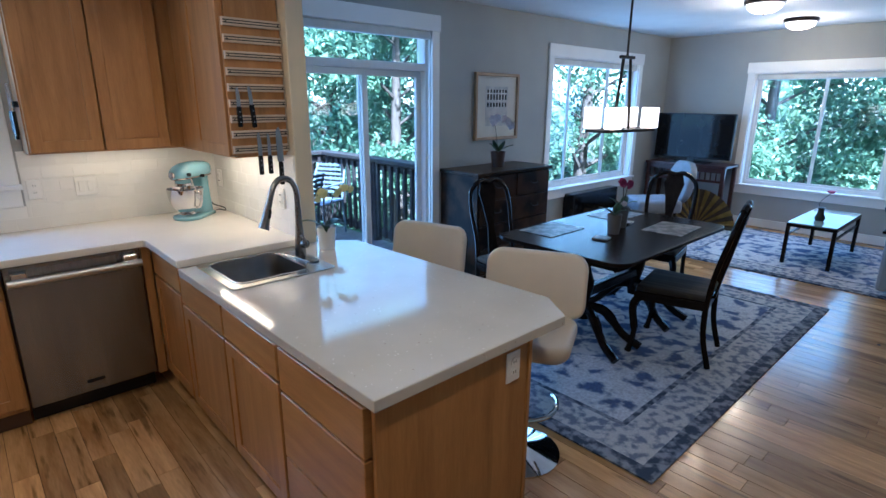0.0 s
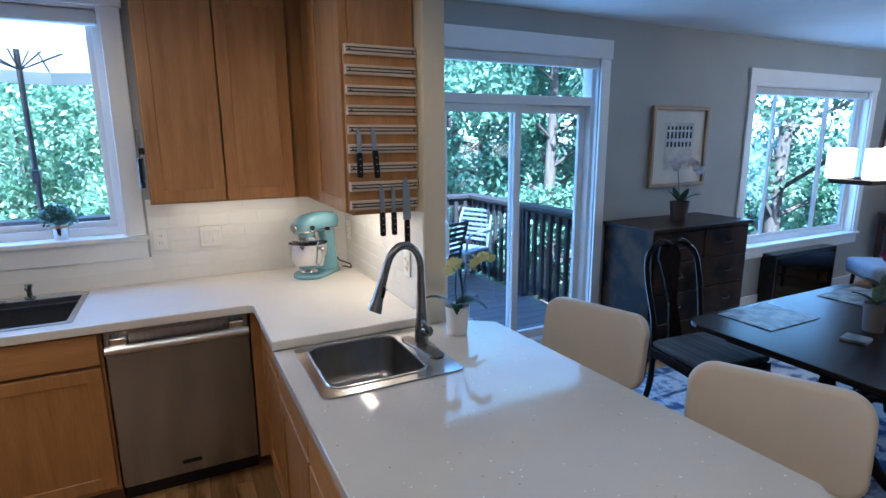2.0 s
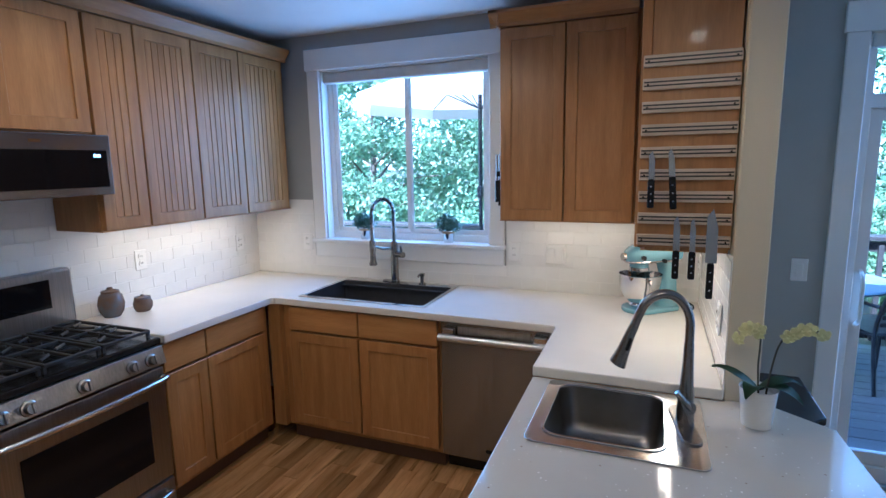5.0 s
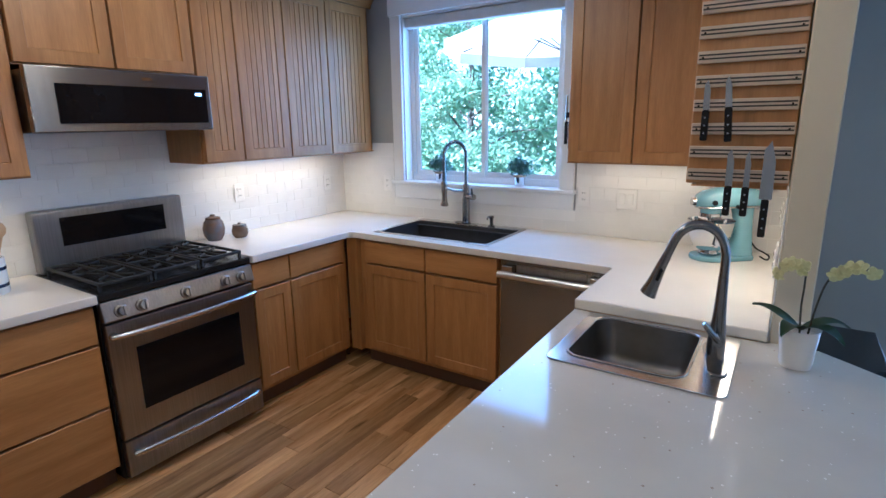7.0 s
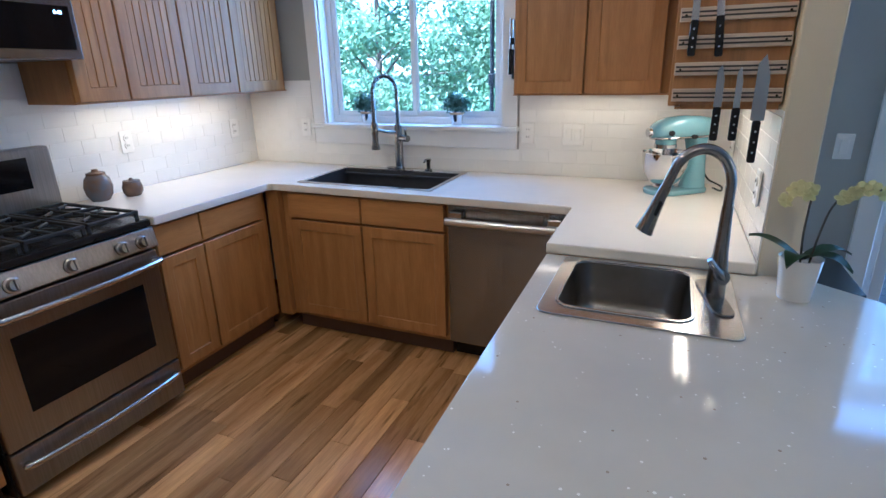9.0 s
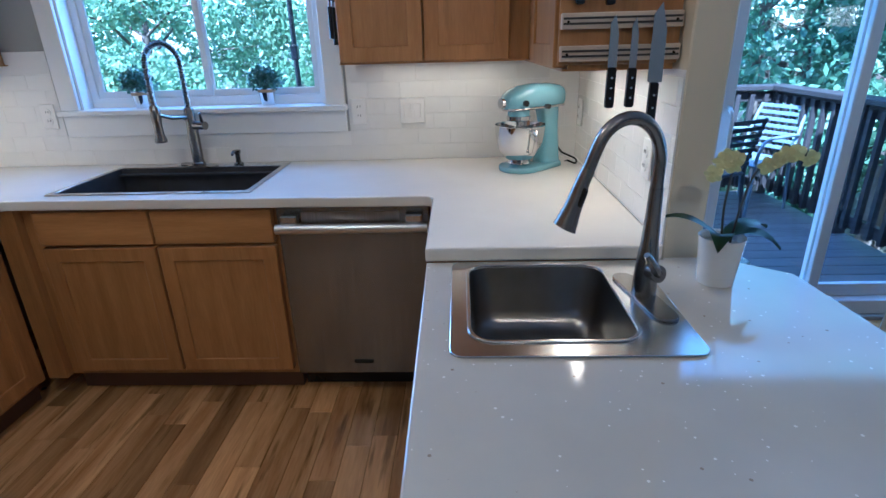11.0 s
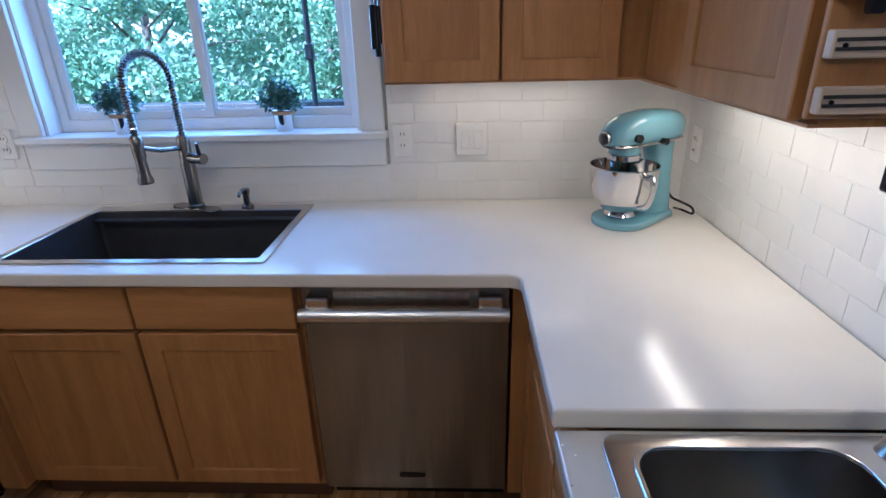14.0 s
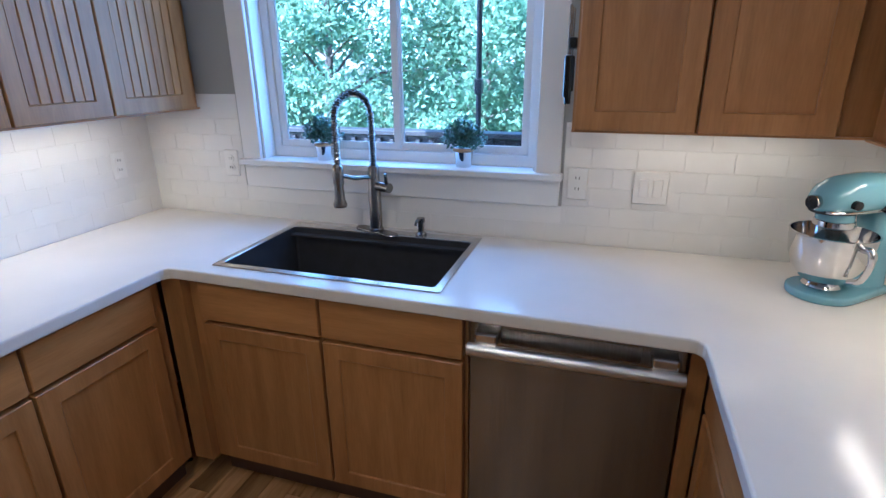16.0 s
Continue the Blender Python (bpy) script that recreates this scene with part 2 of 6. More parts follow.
def streaked(m, scale, stretch, share):
    """Darker mineral streaks along the grain."""
    nt = m.node_tree
    p = nt.nodes["Principled BSDF"]
    tc, mp = nt.nodes.new("ShaderNodeTexCoord"), nt.nodes.new("ShaderNodeMapping")
    info, off = nt.nodes.new("ShaderNodeObjectInfo"), nt.nodes.new("ShaderNodeVectorMath")
    off.operation, off.inputs[1].default_value = "MULTIPLY_ADD", (13, 29, 7)
    mp.inputs["Scale"].default_value = stretch
    n, rm = nt.nodes.new("ShaderNodeTexNoise"), nt.nodes.new("ShaderNodeMapRange")
    n.inputs["Scale"].default_value, n.inputs["Detail"].default_value = scale, 5
    rm.inputs["From Min"].default_value, rm.inputs["From Max"].default_value = 0.60, 0.72
    rm.inputs["To Min"].default_value, rm.inputs["To Max"].default_value = 1.0, 1.0 - share
    hs = nt.nodes.new("ShaderNodeHueSaturation")
    src = p.inputs["Base Color"].links[0].from_socket
    nt.links.new(tc.outputs["Object"], mp.inputs["Vector"])
    nt.links.new(info.outputs["Random"], off.inputs[0])
    nt.links.new(mp.outputs[0], off.inputs[2])
    nt.links.new(off.outputs[0], n.inputs["Vector"])
    nt.links.new(n.outputs[0], rm.inputs["Value"])
    nt.links.new(rm.outputs[0], hs.inputs["Value"])
    nt.links.new(src, hs.inputs["Color"])
    nt.links.new(hs.outputs[0], p.inputs["Base Color"])


streaked(M_FLOOR, 2.0, (14, 1.3, 4), 0.6)
streaked(M_MAPLE, 1.6, (16, 16, 1.1), 0.22)


def leafy(m, share):
    """Thin leaves let part of the light through."""
    nt = m.node_tree
    p = nt.nodes["Principled BSDF"]
    tl = nt.nodes.new("ShaderNodeBsdfTranslucent")
    mx = nt.nodes.new("ShaderNodeMixShader")
    mx.inputs[0].default_value = share
    nt.links.new(p.inputs["Base Color"].links[0].from_socket, tl.inputs[0])
    nt.links.new(p.outputs[0], mx.inputs[1])
    nt.links.new(tl.outputs[0], mx.inputs[2])
    nt.links.new(mx.outputs[0], nt.nodes["Material Output"].inputs[0])


leafy(M_FOL, 0.5)
leafy(M_FOL2, 0.45)
leafy(M_CANVAS, 0.35)
M_GLASS = glass_mat("window_glass")
M_GLOW = mat("frosted_lamp_glass", (1.0, 0.80, 0.55), 0.4, col2=(0.98, 0.78, 0.53), emit=0.5)
M_BRONZE = mat("bronze_lamp_metal", (0.05, 0.035, 0.025), 0.35, 0.8, col2=(0.035, 0.025, 0.018))
M_SHADE = mat("roller_shade_fabric", (0.66, 0.65, 0.62), 0.8, bump=0.1, bscale=400)


# ---- builders ----
def part(name, bm, material, parent=None, label="", smooth=False):
    me = bpy.data.meshes.new(name)
    bmesh.ops.recalc_face_normals(bm, faces=bm.faces)
    bm.to_mesh(me)
    bm.free()
    if smooth:
        for p in me.polygons:
            p.use_smooth = True
        me.set_sharp_from_angle(angle=radians(40))
    me.materials.append(material)
    ob = new(name, me)
    ob.parent = parent
    if label:
        ob["label"] = label
    return ob


def thing(name, m, label, category, group="", kind=""):
    e = new(name)
    e.empty_display_size = 0.05
    e.matrix_world = m
    return tagged(e, label, category, group, kind)


def bevel_sharp(bm, w, seg=1):
    if w:
        es = [e for e in bm.edges if len(e.link_faces) == 2 and e.calc_face_angle(0) > 0.9]
        bmesh.ops.bevel(bm, geom=es, offset=w, segments=seg, affect="EDGES", profile=0.5)


def box(x0, y0, z0, x1, y1, z1, bev=0.0, seg=1, bm=None):
    own = bmesh.new()
    bmesh.ops.create_cube(own, size=1, matrix=Matrix.LocRotScale(((x0 + x1) / 2, (y0 + y1) / 2, (z0 + z1) / 2), None,
                                                                (abs(x1 - x0), abs(y1 - y0), abs(z1 - z0))))
    bevel_sharp(own, bev, seg)
    return merge(bm, own)


def merge(bm, own):
    if bm is None:
        return own
    me = bpy.data.meshes.new("tmp")
    own.to_mesh(me)
    own.free()
    bm.from_mesh(me)
    bpy.data.meshes.remove(me)
    return bm


def lathe(profile, seg=20, at=(0, 0, 0), bm=None, arc=2 * math.pi):
    bm = bm or bmesh.new()
    rings = []
    for r, z in profile:
        if r < 1e-5:
            rings.append([bm.verts.new((at[0], at[1], at[2] + z))])
        else:
            rings.append([bm.verts.new((at[0] + r * math.cos(arc * i / seg), at[1] + r * math.sin(arc * i / seg), at[2] + z)) for i in range(seg)])
    for a, b in zip(rings, rings[1:]):
        for i in range(seg):
            j = (i + 1) % seg
            q = [a[i % len(a)], a[j % len(a)], b[j % len(b)], b[i % len(b)]]
            q = list(dict.fromkeys(q))
            if len(q) > 2:
                bm.faces.new(q)
    return bm


def tube(pts, rad, seg=10, bm=None, cap=True):
    """A round bar along pts; rad is one radius or one for each point."""
    bm = bm or bmesh.new()
    pts = [Vector(p) for p in pts]
    rads = rad if isinstance(rad, (list, tuple)) else [rad] * len(pts)
    rings, side = [], None
    for i, p in enumerate(pts):
        d = (pts[min(i + 1, len(pts) - 1)] - pts[max(i - 1, 0)]).normalized()
        if side is None:
            side = d.orthogonal().normalized()
        side = (side - d * side.dot(d)).normalized()
        up = d.cross(side)
        rings.append([bm.verts.new(p + rads[i] * (math.cos(2 * math.pi * k / seg) * side + math.sin(2 * math.pi * k / seg) * up)) for k in range(seg)])
    for a, b in zip(rings, rings[1:]):
        for k in range(seg):
            bm.faces.new((a[k], a[(k + 1) % seg], b[(k + 1) % seg], b[k]))
    if cap:
        bm.faces.new(rings[0][::-1])
        bm.faces.new(rings[-1])
    return bm


def curve_pts(ctrl, n=8):
    """A smooth line through the points."""
    c = [Vector(p) for p in ctrl]
    c = [2 * c[0] - c[1]] + c + [2 * c[-1] - c[-2]]
    out = []
    for i in range(1, len(c) - 2):
        for k in range(n):
            t = k / n
            a, b, d, e = c[i - 1], c[i], c[i + 1], c[i + 2]
            out.append(0.5 * (2 * b + (d - a) * t + (2 * a - 5 * b + 4 * d - e) * t * t + (3 * b - a - 3 * d + e) * t ** 3))
    return out + [c[-2]]


def slab(outer, holes, z0, z1, bev=0.0, seg=2):
    bm = bmesh.new()
    edges = []
    for loop in [outer, *holes]:
        vs = [bm.verts.new((x, y, z0)) for x, y in loop]
        edges += [bm.edges.new((vs[i], vs[(i + 1) % len(vs)])) for i in range(len(vs))]
    bmesh.ops.triangle_fill(bm, use_beauty=True, use_dissolve=False, edges=edges)
    r = bmesh.ops.extrude_face_region(bm, geom=bm.faces[:])
    bmesh.ops.translate(bm, vec=(0, 0, z1 - z0), verts=[v for v in r["geom"] if isinstance(v, bmesh.types.BMVert)])
    bmesh.ops.recalc_face_normals(bm, faces=bm.faces)
    bevel_sharp(bm, bev, seg)
    return bm


def rect(x0, y0, x1, y1, r=0.0, n=4):
    if not r:
        return [(x0, y0), (x1, y0), (x1, y1), (x0, y1)]
    out = []
    for cx, cy, a0 in ((x1 - r, y0 + r, -90), (x1 - r, y1 - r, 0), (x0 + r, y1 - r, 90), (x0 + r, y0 + r, 180)):
        for k in range(n + 1):
            a = radians(a0 + 90 * k / n)
            out.append((cx + r * math.cos(a), cy + r * math.sin(a)))
    return out


def stand(bm):
    """Lay a sheet drawn in x and z upright: its z becomes depth along +y."""
    bmesh.ops.transform(bm, matrix=Matrix(((1, 0, 0, 0), (0, 0, 1, 0), (0, 1, 0, 0), (0, 0, 0, 1))), verts=bm.verts)
    return bm


def moved(bm, m):
    bmesh.ops.transform(bm, matrix=m, verts=bm.verts)
    return bm


def structure(name, bm, material, label, category):
    return tagged(part(name, bm, material), label, category, kind="structure")


# ---- large structure ----
XW, XE, YS = -2.945, 6.67, -5.4
XP = 0.02
KW = (-2.335, 1.177, -1.153, 2.30)
SD = (0.66, 0.02, 2.025, 2.24)
DW = (3.86, 0.62, 5.80, 2.13)
LW = (-2.765, 0.56, -1.20, 2.01)
wall_north = structure("wall_north", stand(slab(rect(XW - 0.15, -0.1, XE + 0.15, CEIL), [rect(*KW), rect(*SD), rect(*DW)], 0, 0.15)), M_WALL, "long grey painted wall with windows and patio door", "wall")
wall_east = structure("wall_east", moved(stand(slab(rect(YS - 0.15, -0.1, 0, CEIL), [rect(*LW)], -0.15, 0)), pose(XE, 0, 0, 0, 0, 90)), M_WALL, "grey painted end wall of the living room", "wall")
wall_west = structure("wall_west", box(XW - 0.15, YS, -0.1, XW, 0, CEIL), M_WALL, "grey painted kitchen wall behind the range", "wall")
wall_south = structure("wall_south", box(XW, YS - 0.15, -0.1, XE, YS, CEIL), M_WALL, "plain grey painted rear wall", "wall")
wall_partition = structure("wall_partition", box(XP, -1.19, 0, XP + 0.10, 0, CEIL, 0.004), M_CREAM, "cream painted stub wall beside the kitchen counter", "wall")
ceiling = structure("ceiling", box(XW - 0.15, YS - 0.15, CEIL, XE + 0.15, 0.15, CEIL + 0.12), M_CEIL, "white painted flat ceiling", "ceiling")
floor = structure("floor", box(XW, YS, -0.12, XE, 0, -0.012), M_FLOORGAP, "hickory plank floor with varied brown grain", "floor")


def casing(name, x0, z0, x1, z1, m, sill=True, door=False):
    t = thing(name, m, "white painted casing with wide head board", "window trim", kind="structure")
    w = 0.09
    part("side_casing", box(x0 - w, -0.02, z0, x0, -0.0005, z1, 0.003), M_TRIM, t)
    part("side_casing", box(x1, -0.02, z0, x1 + w, -0.0005, z1, 0.003), M_TRIM, t)
    part("head_casing", box(x0 - w - 0.012, -0.026, z1, x1 + w + 0.012, -0.0005, z1 + 0.135, 0.003), M_TRIM, t)
    if sill:
        part("window_sill", box(x0 - w - 0.01, -0.045, z0 - 0.025, x1 + w + 0.01, 0.10, z0 + 0.001, 0.004), M_TRIM, t)
        part("apron", box(x0 - w, -0.018, z0 - 0.125, x1 + w, -0.0005, z0 - 0.025, 0.003), M_TRIM, t)
    for xa, xb in ((x0, x0 + 0.012), (x1 - 0.012, x1)):
        part("jamb", box(xa, 0, z0, xb, 0.10, z1), M_TRIM, t)
    part("jamb", box(x0, 0, z1 - 0.012, x1, 0.10, z1), M_TRIM, t)
    return t


def sash(name, x0, z0, x1, z1, m, splits, fr=0.045, sw=0.03, blind=True):
    """A vinyl window set in its opening: outer frame, sashes and panes."""
    t = thing(name, m, "white vinyl window with clear glass panes", "window", kind="structure")
    part("window_frame", stand(slab(rect(x0, z0, x1, z1), [rect(x0 + fr, z0 + fr, x1 - fr, z1 - fr)], 0.075, 0.135, 0.003, 1)), M_TRIM, t)
    xs = [x0 + fr, *splits, x1 - fr]
    for i, (a, b) in enumerate(zip(xs, xs[1:])):
        y = 0.085 + 0.016 * (i % 2)
        a2, b2 = a - (0.012 if i else 0), b + (0.012 if i < len(xs) - 2 else 0)
        s = part("sash", stand(slab(rect(a2, z0 + fr, b2, z1 - fr), [rect(a2 + sw, z0 + fr + sw, b2 - sw, z1 - fr - sw)], y, y + 0.016, 0.002, 1)), M_TRIM, t)
        p = part("pane", box(a2 + sw - 0.004, y + 0.006, z0 + fr + sw - 0.004, b2 - sw + 0.004, y + 0.010, z1 - fr - sw + 0.004), M_GLASS, s)
        p.visible_shadow = False
    if blind:
        part("blind_roll", box(x0 + 0.014, 0.012, z1 - 0.085, x1 - 0.014, 0.06, z1 - 0.013, 0.012, 2), M_SHADE, t, "rolled-up fabric window shade")
    return t


I4 = Matrix.Identity(4)
casing("window_trim", *KW, I4)
sash("window_1", *KW, I4, [-1.735])
casing("door_trim", *SD, I4, sill=False)
casing("window_trim", *DW, I4)
sash("window_2", *DW, I4, [4.33, 5.19], fr=0.05)
ME = pose(XE, 0, 0, 0, 0, -90)
casing("window_trim", -LW[2], LW[1], -LW[0], LW[3], ME)
sash("window_3", -LW[2], LW[1], -LW[0], LW[3], ME, [1.99])
# sliding patio door with a transom light above
pd = thing("door_1", I4, "white sliding glass patio door with transom light", "sliding door", kind="structure")
part("door_frame", stand(slab(rect(*SD), [rect(SD[0] + 0.045, 0.10, SD[2] - 0.045, 1.90), rect(SD[0] + 0.045, 1.965, SD[2] - 0.045, 2.19)], 0.03, 0.14, 0.004, 1)), M_TRIM, pd)
for i, (a, b) in enumerate(((0.705, 1.36), (1.30, 1.98))):
    y = 0.05 + 0.04 * i
    leaf = part("door_leaf", stand(slab(rect(a, 0.10, b, 1.90), [rect(a + 0.055, 0.17, b - 0.055, 1.845)], y, y + 0.035, 0.004, 1)), M_TRIM, pd)
    g = part("pane", box(a + 0.05, y + 0.015, 0.165, b - 0.05, y + 0.02, 1.85), M_GLASS, leaf)
    g.visible_shadow = False
    if i == 0:
        part("door_handle", tube(curve_pts([(a + 0.03, y, 1.12), (a + 0.03, y - 0.05, 1.08), (a + 0.03, y - 0.055, 0.98), (a + 0.03, y - 0.05, 0.88), (a + 0.03, y, 0.84)], 4), 0.01, 8), M_PLASTICW, leaf, "white plastic pull handle", True)
g = part("pane", box(SD[0] + 0.04, 0.08, 1.96, SD[2] - 0.04, 0.085, 2.195), M_GLASS, pd)
g.visible_shadow = False
part("blind_roll", box(SD[0] + 0.014, -0.012, 2.165, SD[2] - 0.014, 0.028, 2.235, 0.012, 2), M_SHADE, pd)
bb = thing("baseboard", I4, "white painted baseboard along the walls", "baseboard", kind="structure")
for q in ((XP + 0.105, -0.016, 0, 0.565, -0.0005, 0.11), (2.12, -0.016, 0, XE - 0.017, -0.0005, 0.11), (XE - 0.016, YS, 0, XE - 0.0005, -0.0005, 0.11)):
    part("board", box(*q, 0.004), M_TRIM, bb)

# ---- kitchen ----
def shaker(parent, x0, z0, x1, z1, y, beads=False, name="door"):
    """A framed door or drawer front; y is its front face, facing -y."""
    w = 0.058
    d = part(name, stand(slab(rect(x0, z0, x1, z1), [rect(x0 + w, z0 + w, x1 - w, z1 - w)], y, y + 0.034, 0.0025, 1)), M_MAPLE, parent)
    part("panel", box(x0 + w - 0.004, y + 0.008, z0 + w - 0.004, x1 - w + 0.004, y + 0.017, z1 - w + 0.004), M_MAPLE, d)
    if beads:
        n = max(3, round((x1 - x0 - 2 * w) / 0.038))
        st = (x1 - x0 - 2 * w) / n
        for i in range(n):
            part("slat", box(x0 + w + i * st + 0.002, y + 0.0035, z0 + w + 0.001, x0 + w + (i + 1) * st - 0.002, y + 0.009, z1 - w - 0.001, 0.002), M_MAPLE, d)
    return d


def base_cabinet(m, w, fronts, d=0.59, label="maple base cabinet with flat drawer and shaker doors", h=0.872, sink=False):
    """fronts: kind, x0, z0, x1, z1 in the face of the cabinet."""
    c = thing("base_cabinet", m, label, "kitchen cabinet", "base cabinets")
    part("body", box(0, -d + 0.014, 0.10, w, -0.002, 0.60 if sink else h), M_MAPLE, c)
    if sink:
        part("face_board", box(0, -d + 0.014, 0.6005, w, -d + 0.03, h), M_MAPLE, c)
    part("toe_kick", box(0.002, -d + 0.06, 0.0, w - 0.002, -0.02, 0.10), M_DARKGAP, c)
    for k, x0, z0, x1, z1 in fronts:
        if k == "drawer":
            part("drawer_front", box(x0, -d - 0.02, z0, x1, -d + 0.0135, z1, 0.003), M_MAPLE_H, c)
        else:
            shaker(c, x0, z0, x1, z1, -d - 0.021)
    return c


MN = lambda x: pose(x, 0, 0)
MWt = lambda y: pose(XW, y, 0, 0, 0, 90)
MR = lambda y: pose(XP - 0.03, y, 0, 0, 0, -90)
# north run: corner filler, sink base, then the dishwasher bay
sb = base_cabinet(MN(-2.27), 1.02, [("drawer", 0.065, 0.722, 0.525, 0.860), ("drawer", 0.535, 0.722, 1.01, 0.860), ("door", 0.065, 0.135, 0.525, 0.708), ("door", 0.535, 0.135, 1.01, 0.708)], d=0.61, label="maple sink base cabinet with two doors", sink=True)
fil = thing("corner_filler", I4, "plain maple filler beside the dishwasher", "cabinet filler")
part("strip", box(-0.644, -0.624, 0.10, -0.60, -0.45, 0.872), M_MAPLE, fil)
part("filler_strip", box(-0.085, -0.634, 0.10, -0.001, -0.45, 0.872), M_MAPLE, sb)
# west run beside the range, and drawers beyond it
base_cabinet(MWt(-1.395), 0.755, [("drawer", 0.01, 0.722, 0.258, 0.860), ("drawer", 0.268, 0.722, 0.695, 0.860), ("door", 0.01, 0.135, 0.258, 0.708), ("door", 0.268, 0.135, 0.695, 0.708)], d=0.59)
base_cabinet(MWt(-3.13), 0.975, [("drawer", 0.02, 0.70, 0.965, 0.858), ("drawer", 0.02, 0.41, 0.965, 0.688), ("drawer", 0.02, 0.115, 0.965, 0.398)], d=0.59, label="maple base cabinet with three wide drawers")
# right run and peninsula
base_cabinet(MR(-0.625), 0.50, [("drawer", 0.05, 0.722, 0.49, 0.858), ("door", 0.05, 0.135, 0.49, 0.708)], d=0.575)
base_cabinet(MR(-1.127), 0.535, [("drawer", 0.008, 0.68, 0.527, 0.822), ("door", 0.008, 0.125, 0.527, 0.668)], d=0.575, h=0.834, sink=True)
base_cabinet(MR(-1.664), 0.505, [("drawer", 0.008, 0.68, 0.497, 0.822), ("door", 0.008, 0.125, 0.497, 0.668)], d=0.575, h=0.834, sink=True)
base_cabinet(MR(-2.171), 0.54, [("drawer", 0.008, 0.655, 0.53, 0.822), ("drawer", 0.008, 0.385, 0.53, 0.645), ("drawer", 0.008, 0.115, 0.53, 0.375)], d=0.575, h=0.834, label="maple peninsula cabinet with three drawers")
pp = thing("peninsula_panel", I4, "maple end and back panel of the peninsula", "cabinet panel")
part("end_panel", box(-0.585, -2.731, 0.0, 0.085, -2.712, 0.834, 0.002), M_MAPLE, pp)
part("back_panel", box(0.066, -2.711, 0.0, 0.085, -1.192, 0.834), M_MAPLE, pp)
part("corner_post", box(0.0865, -2.737, 0.0, 0.104, -2.712, 0.834, 0.002), M_MAPLE, pp)


def outlet(m, switch=0, name="wall_outlet"):
    o = thing(name, m, "white light switch plate" if switch else "white duplex wall outlet", "switch" if switch else "outlet")
    w = 0.058 if switch > 1 else 0.036
    part("plate", box(-w, -0.007, -0.058, w, -0.0005, 0.058, 0.003), M_PLASTICW, o)
    if switch:
        for i in range(switch):
            cx = (i - (switch - 1) / 2) * 0.046
            part("rocker", moved(box(-0.016, -0.005, -0.033, 0.016, 0, 0.033, 0.002), pose(cx, -0.0068, 0, 4)), M_PLASTICW, o)
    else:
        for dz in (-0.02, 0.02):
            s = part("socket", moved(lathe([(0, 0), (0.0165, 0), (0.0165, 0.004), (0, 0.004)], 16), pose(0, -0.007, dz, 90)), M_PLASTICW, o)
            for dx in (-0.006, 0.006):
                part("slot", box(dx - 0.0012, -0.0122, dz - 0.003, dx + 0.0012, -0.0112, dz + 0.007), M_BLACK, s)
    return o


T = -0.0085
outlet(pose(-1.0, T, 1.144))
outlet(pose(-0.75, T, 1.142), 2, "light_switch")
outlet(pose(-2.495, T, 1.152))
outlet(pose(XW - T, -0.985, 1.165, 0, 0, 90))
outlet(pose(XW - T, -0.205, 1.155, 0, 0, 90))
outlet(pose(XP + T, -0.11, 1.13, 0, 0, -90))
outlet(pose(XP + T, -1.02, 1.11, 0, 0, -90))
outlet(pose(0.467, 0, 1.117), 1, "light_switch")
outlet(pose(0.0, -2.731, 0.75))
outlet(pose(2.27, 0, 0.45))

# worktops
main = [(XW + 0.005, -0.005), (XP - 0.005, -0.005), (XP - 0.005, -1.205), (-0.628, -1.205), *[(-0.63 - 0.03 + 0.03 * math.cos(a), -0.705 + 0.03 * math.sin(a)) for a in (0, 0.5, 1.0, 1.5708)],
        *[(-2.275 + 0.03 * math.cos(a), -0.68 + 0.03 * math.sin(a)) for a in (1.5708, 2.1, 2.6, math.pi)], (-2.305, -1.398), (XW + 0.005, -1.398)]
wt = structure("worktop_main", slab(main, [rect(-2.14, -0.565, -1.365, -0.115, 0.012)], 0.874, 0.914, 0.006), M_QUARTZ, "white quartz worktop round the kitchen corner", "countertop")
structure("worktop_west", slab(rect(XW + 0.009, -3.13, -2.305, -2.155), [], 0.874, 0.914, 0.006), M_QUARTZ, "white quartz worktop beyond the range", "countertop")
pen = [(-0.625, -1.2065), (-0.605, -2.76), (0.265, -2.76), (0.375, -2.60), (0.305, -1.31), (0.155, -1.1925), (XP + 0.001, -1.1925), (XP - 0.004, -1.2065)]
structure("worktop_peninsula", slab(pen, [rect(-0.515, -1.635, -0.165, -1.25, 0.05)], 0.836, 0.875, 0.004), M_QUARTZ2, "glossy speckled stone peninsula worktop with clipped corner", "countertop")


def bowl(x0, y0, x1, y1, z, depth, r, taper, fillet=0.03):
    """An open basin below z with a rounded foot."""
    bm = bmesh.new()
    rings = [[bm.verts.new((*p, z)) for p in rect(x0, y0, x1, y1, r, 6)]]
    for k in range(6):
        a = math.pi / 2 * k / 5
        o = taper + fillet * (1 - math.cos(a))
        rings.append([bm.verts.new((*p, z - depth + fillet * (1 - math.sin(a)))) for p in rect(x0 + o, y0 + o, x1 - o, y1 - o, max(r - 0.3 * fillet * (1 - math.cos(a)), 0.004), 6)])
    for u, v in zip(rings, rings[1:]):
        for i in range(len(u)):
            j = (i + 1) % len(u)
            bm.faces.new((u[i], u[j], v[j], v[i]))
    bm.faces.new(rings[-1])
    return bm


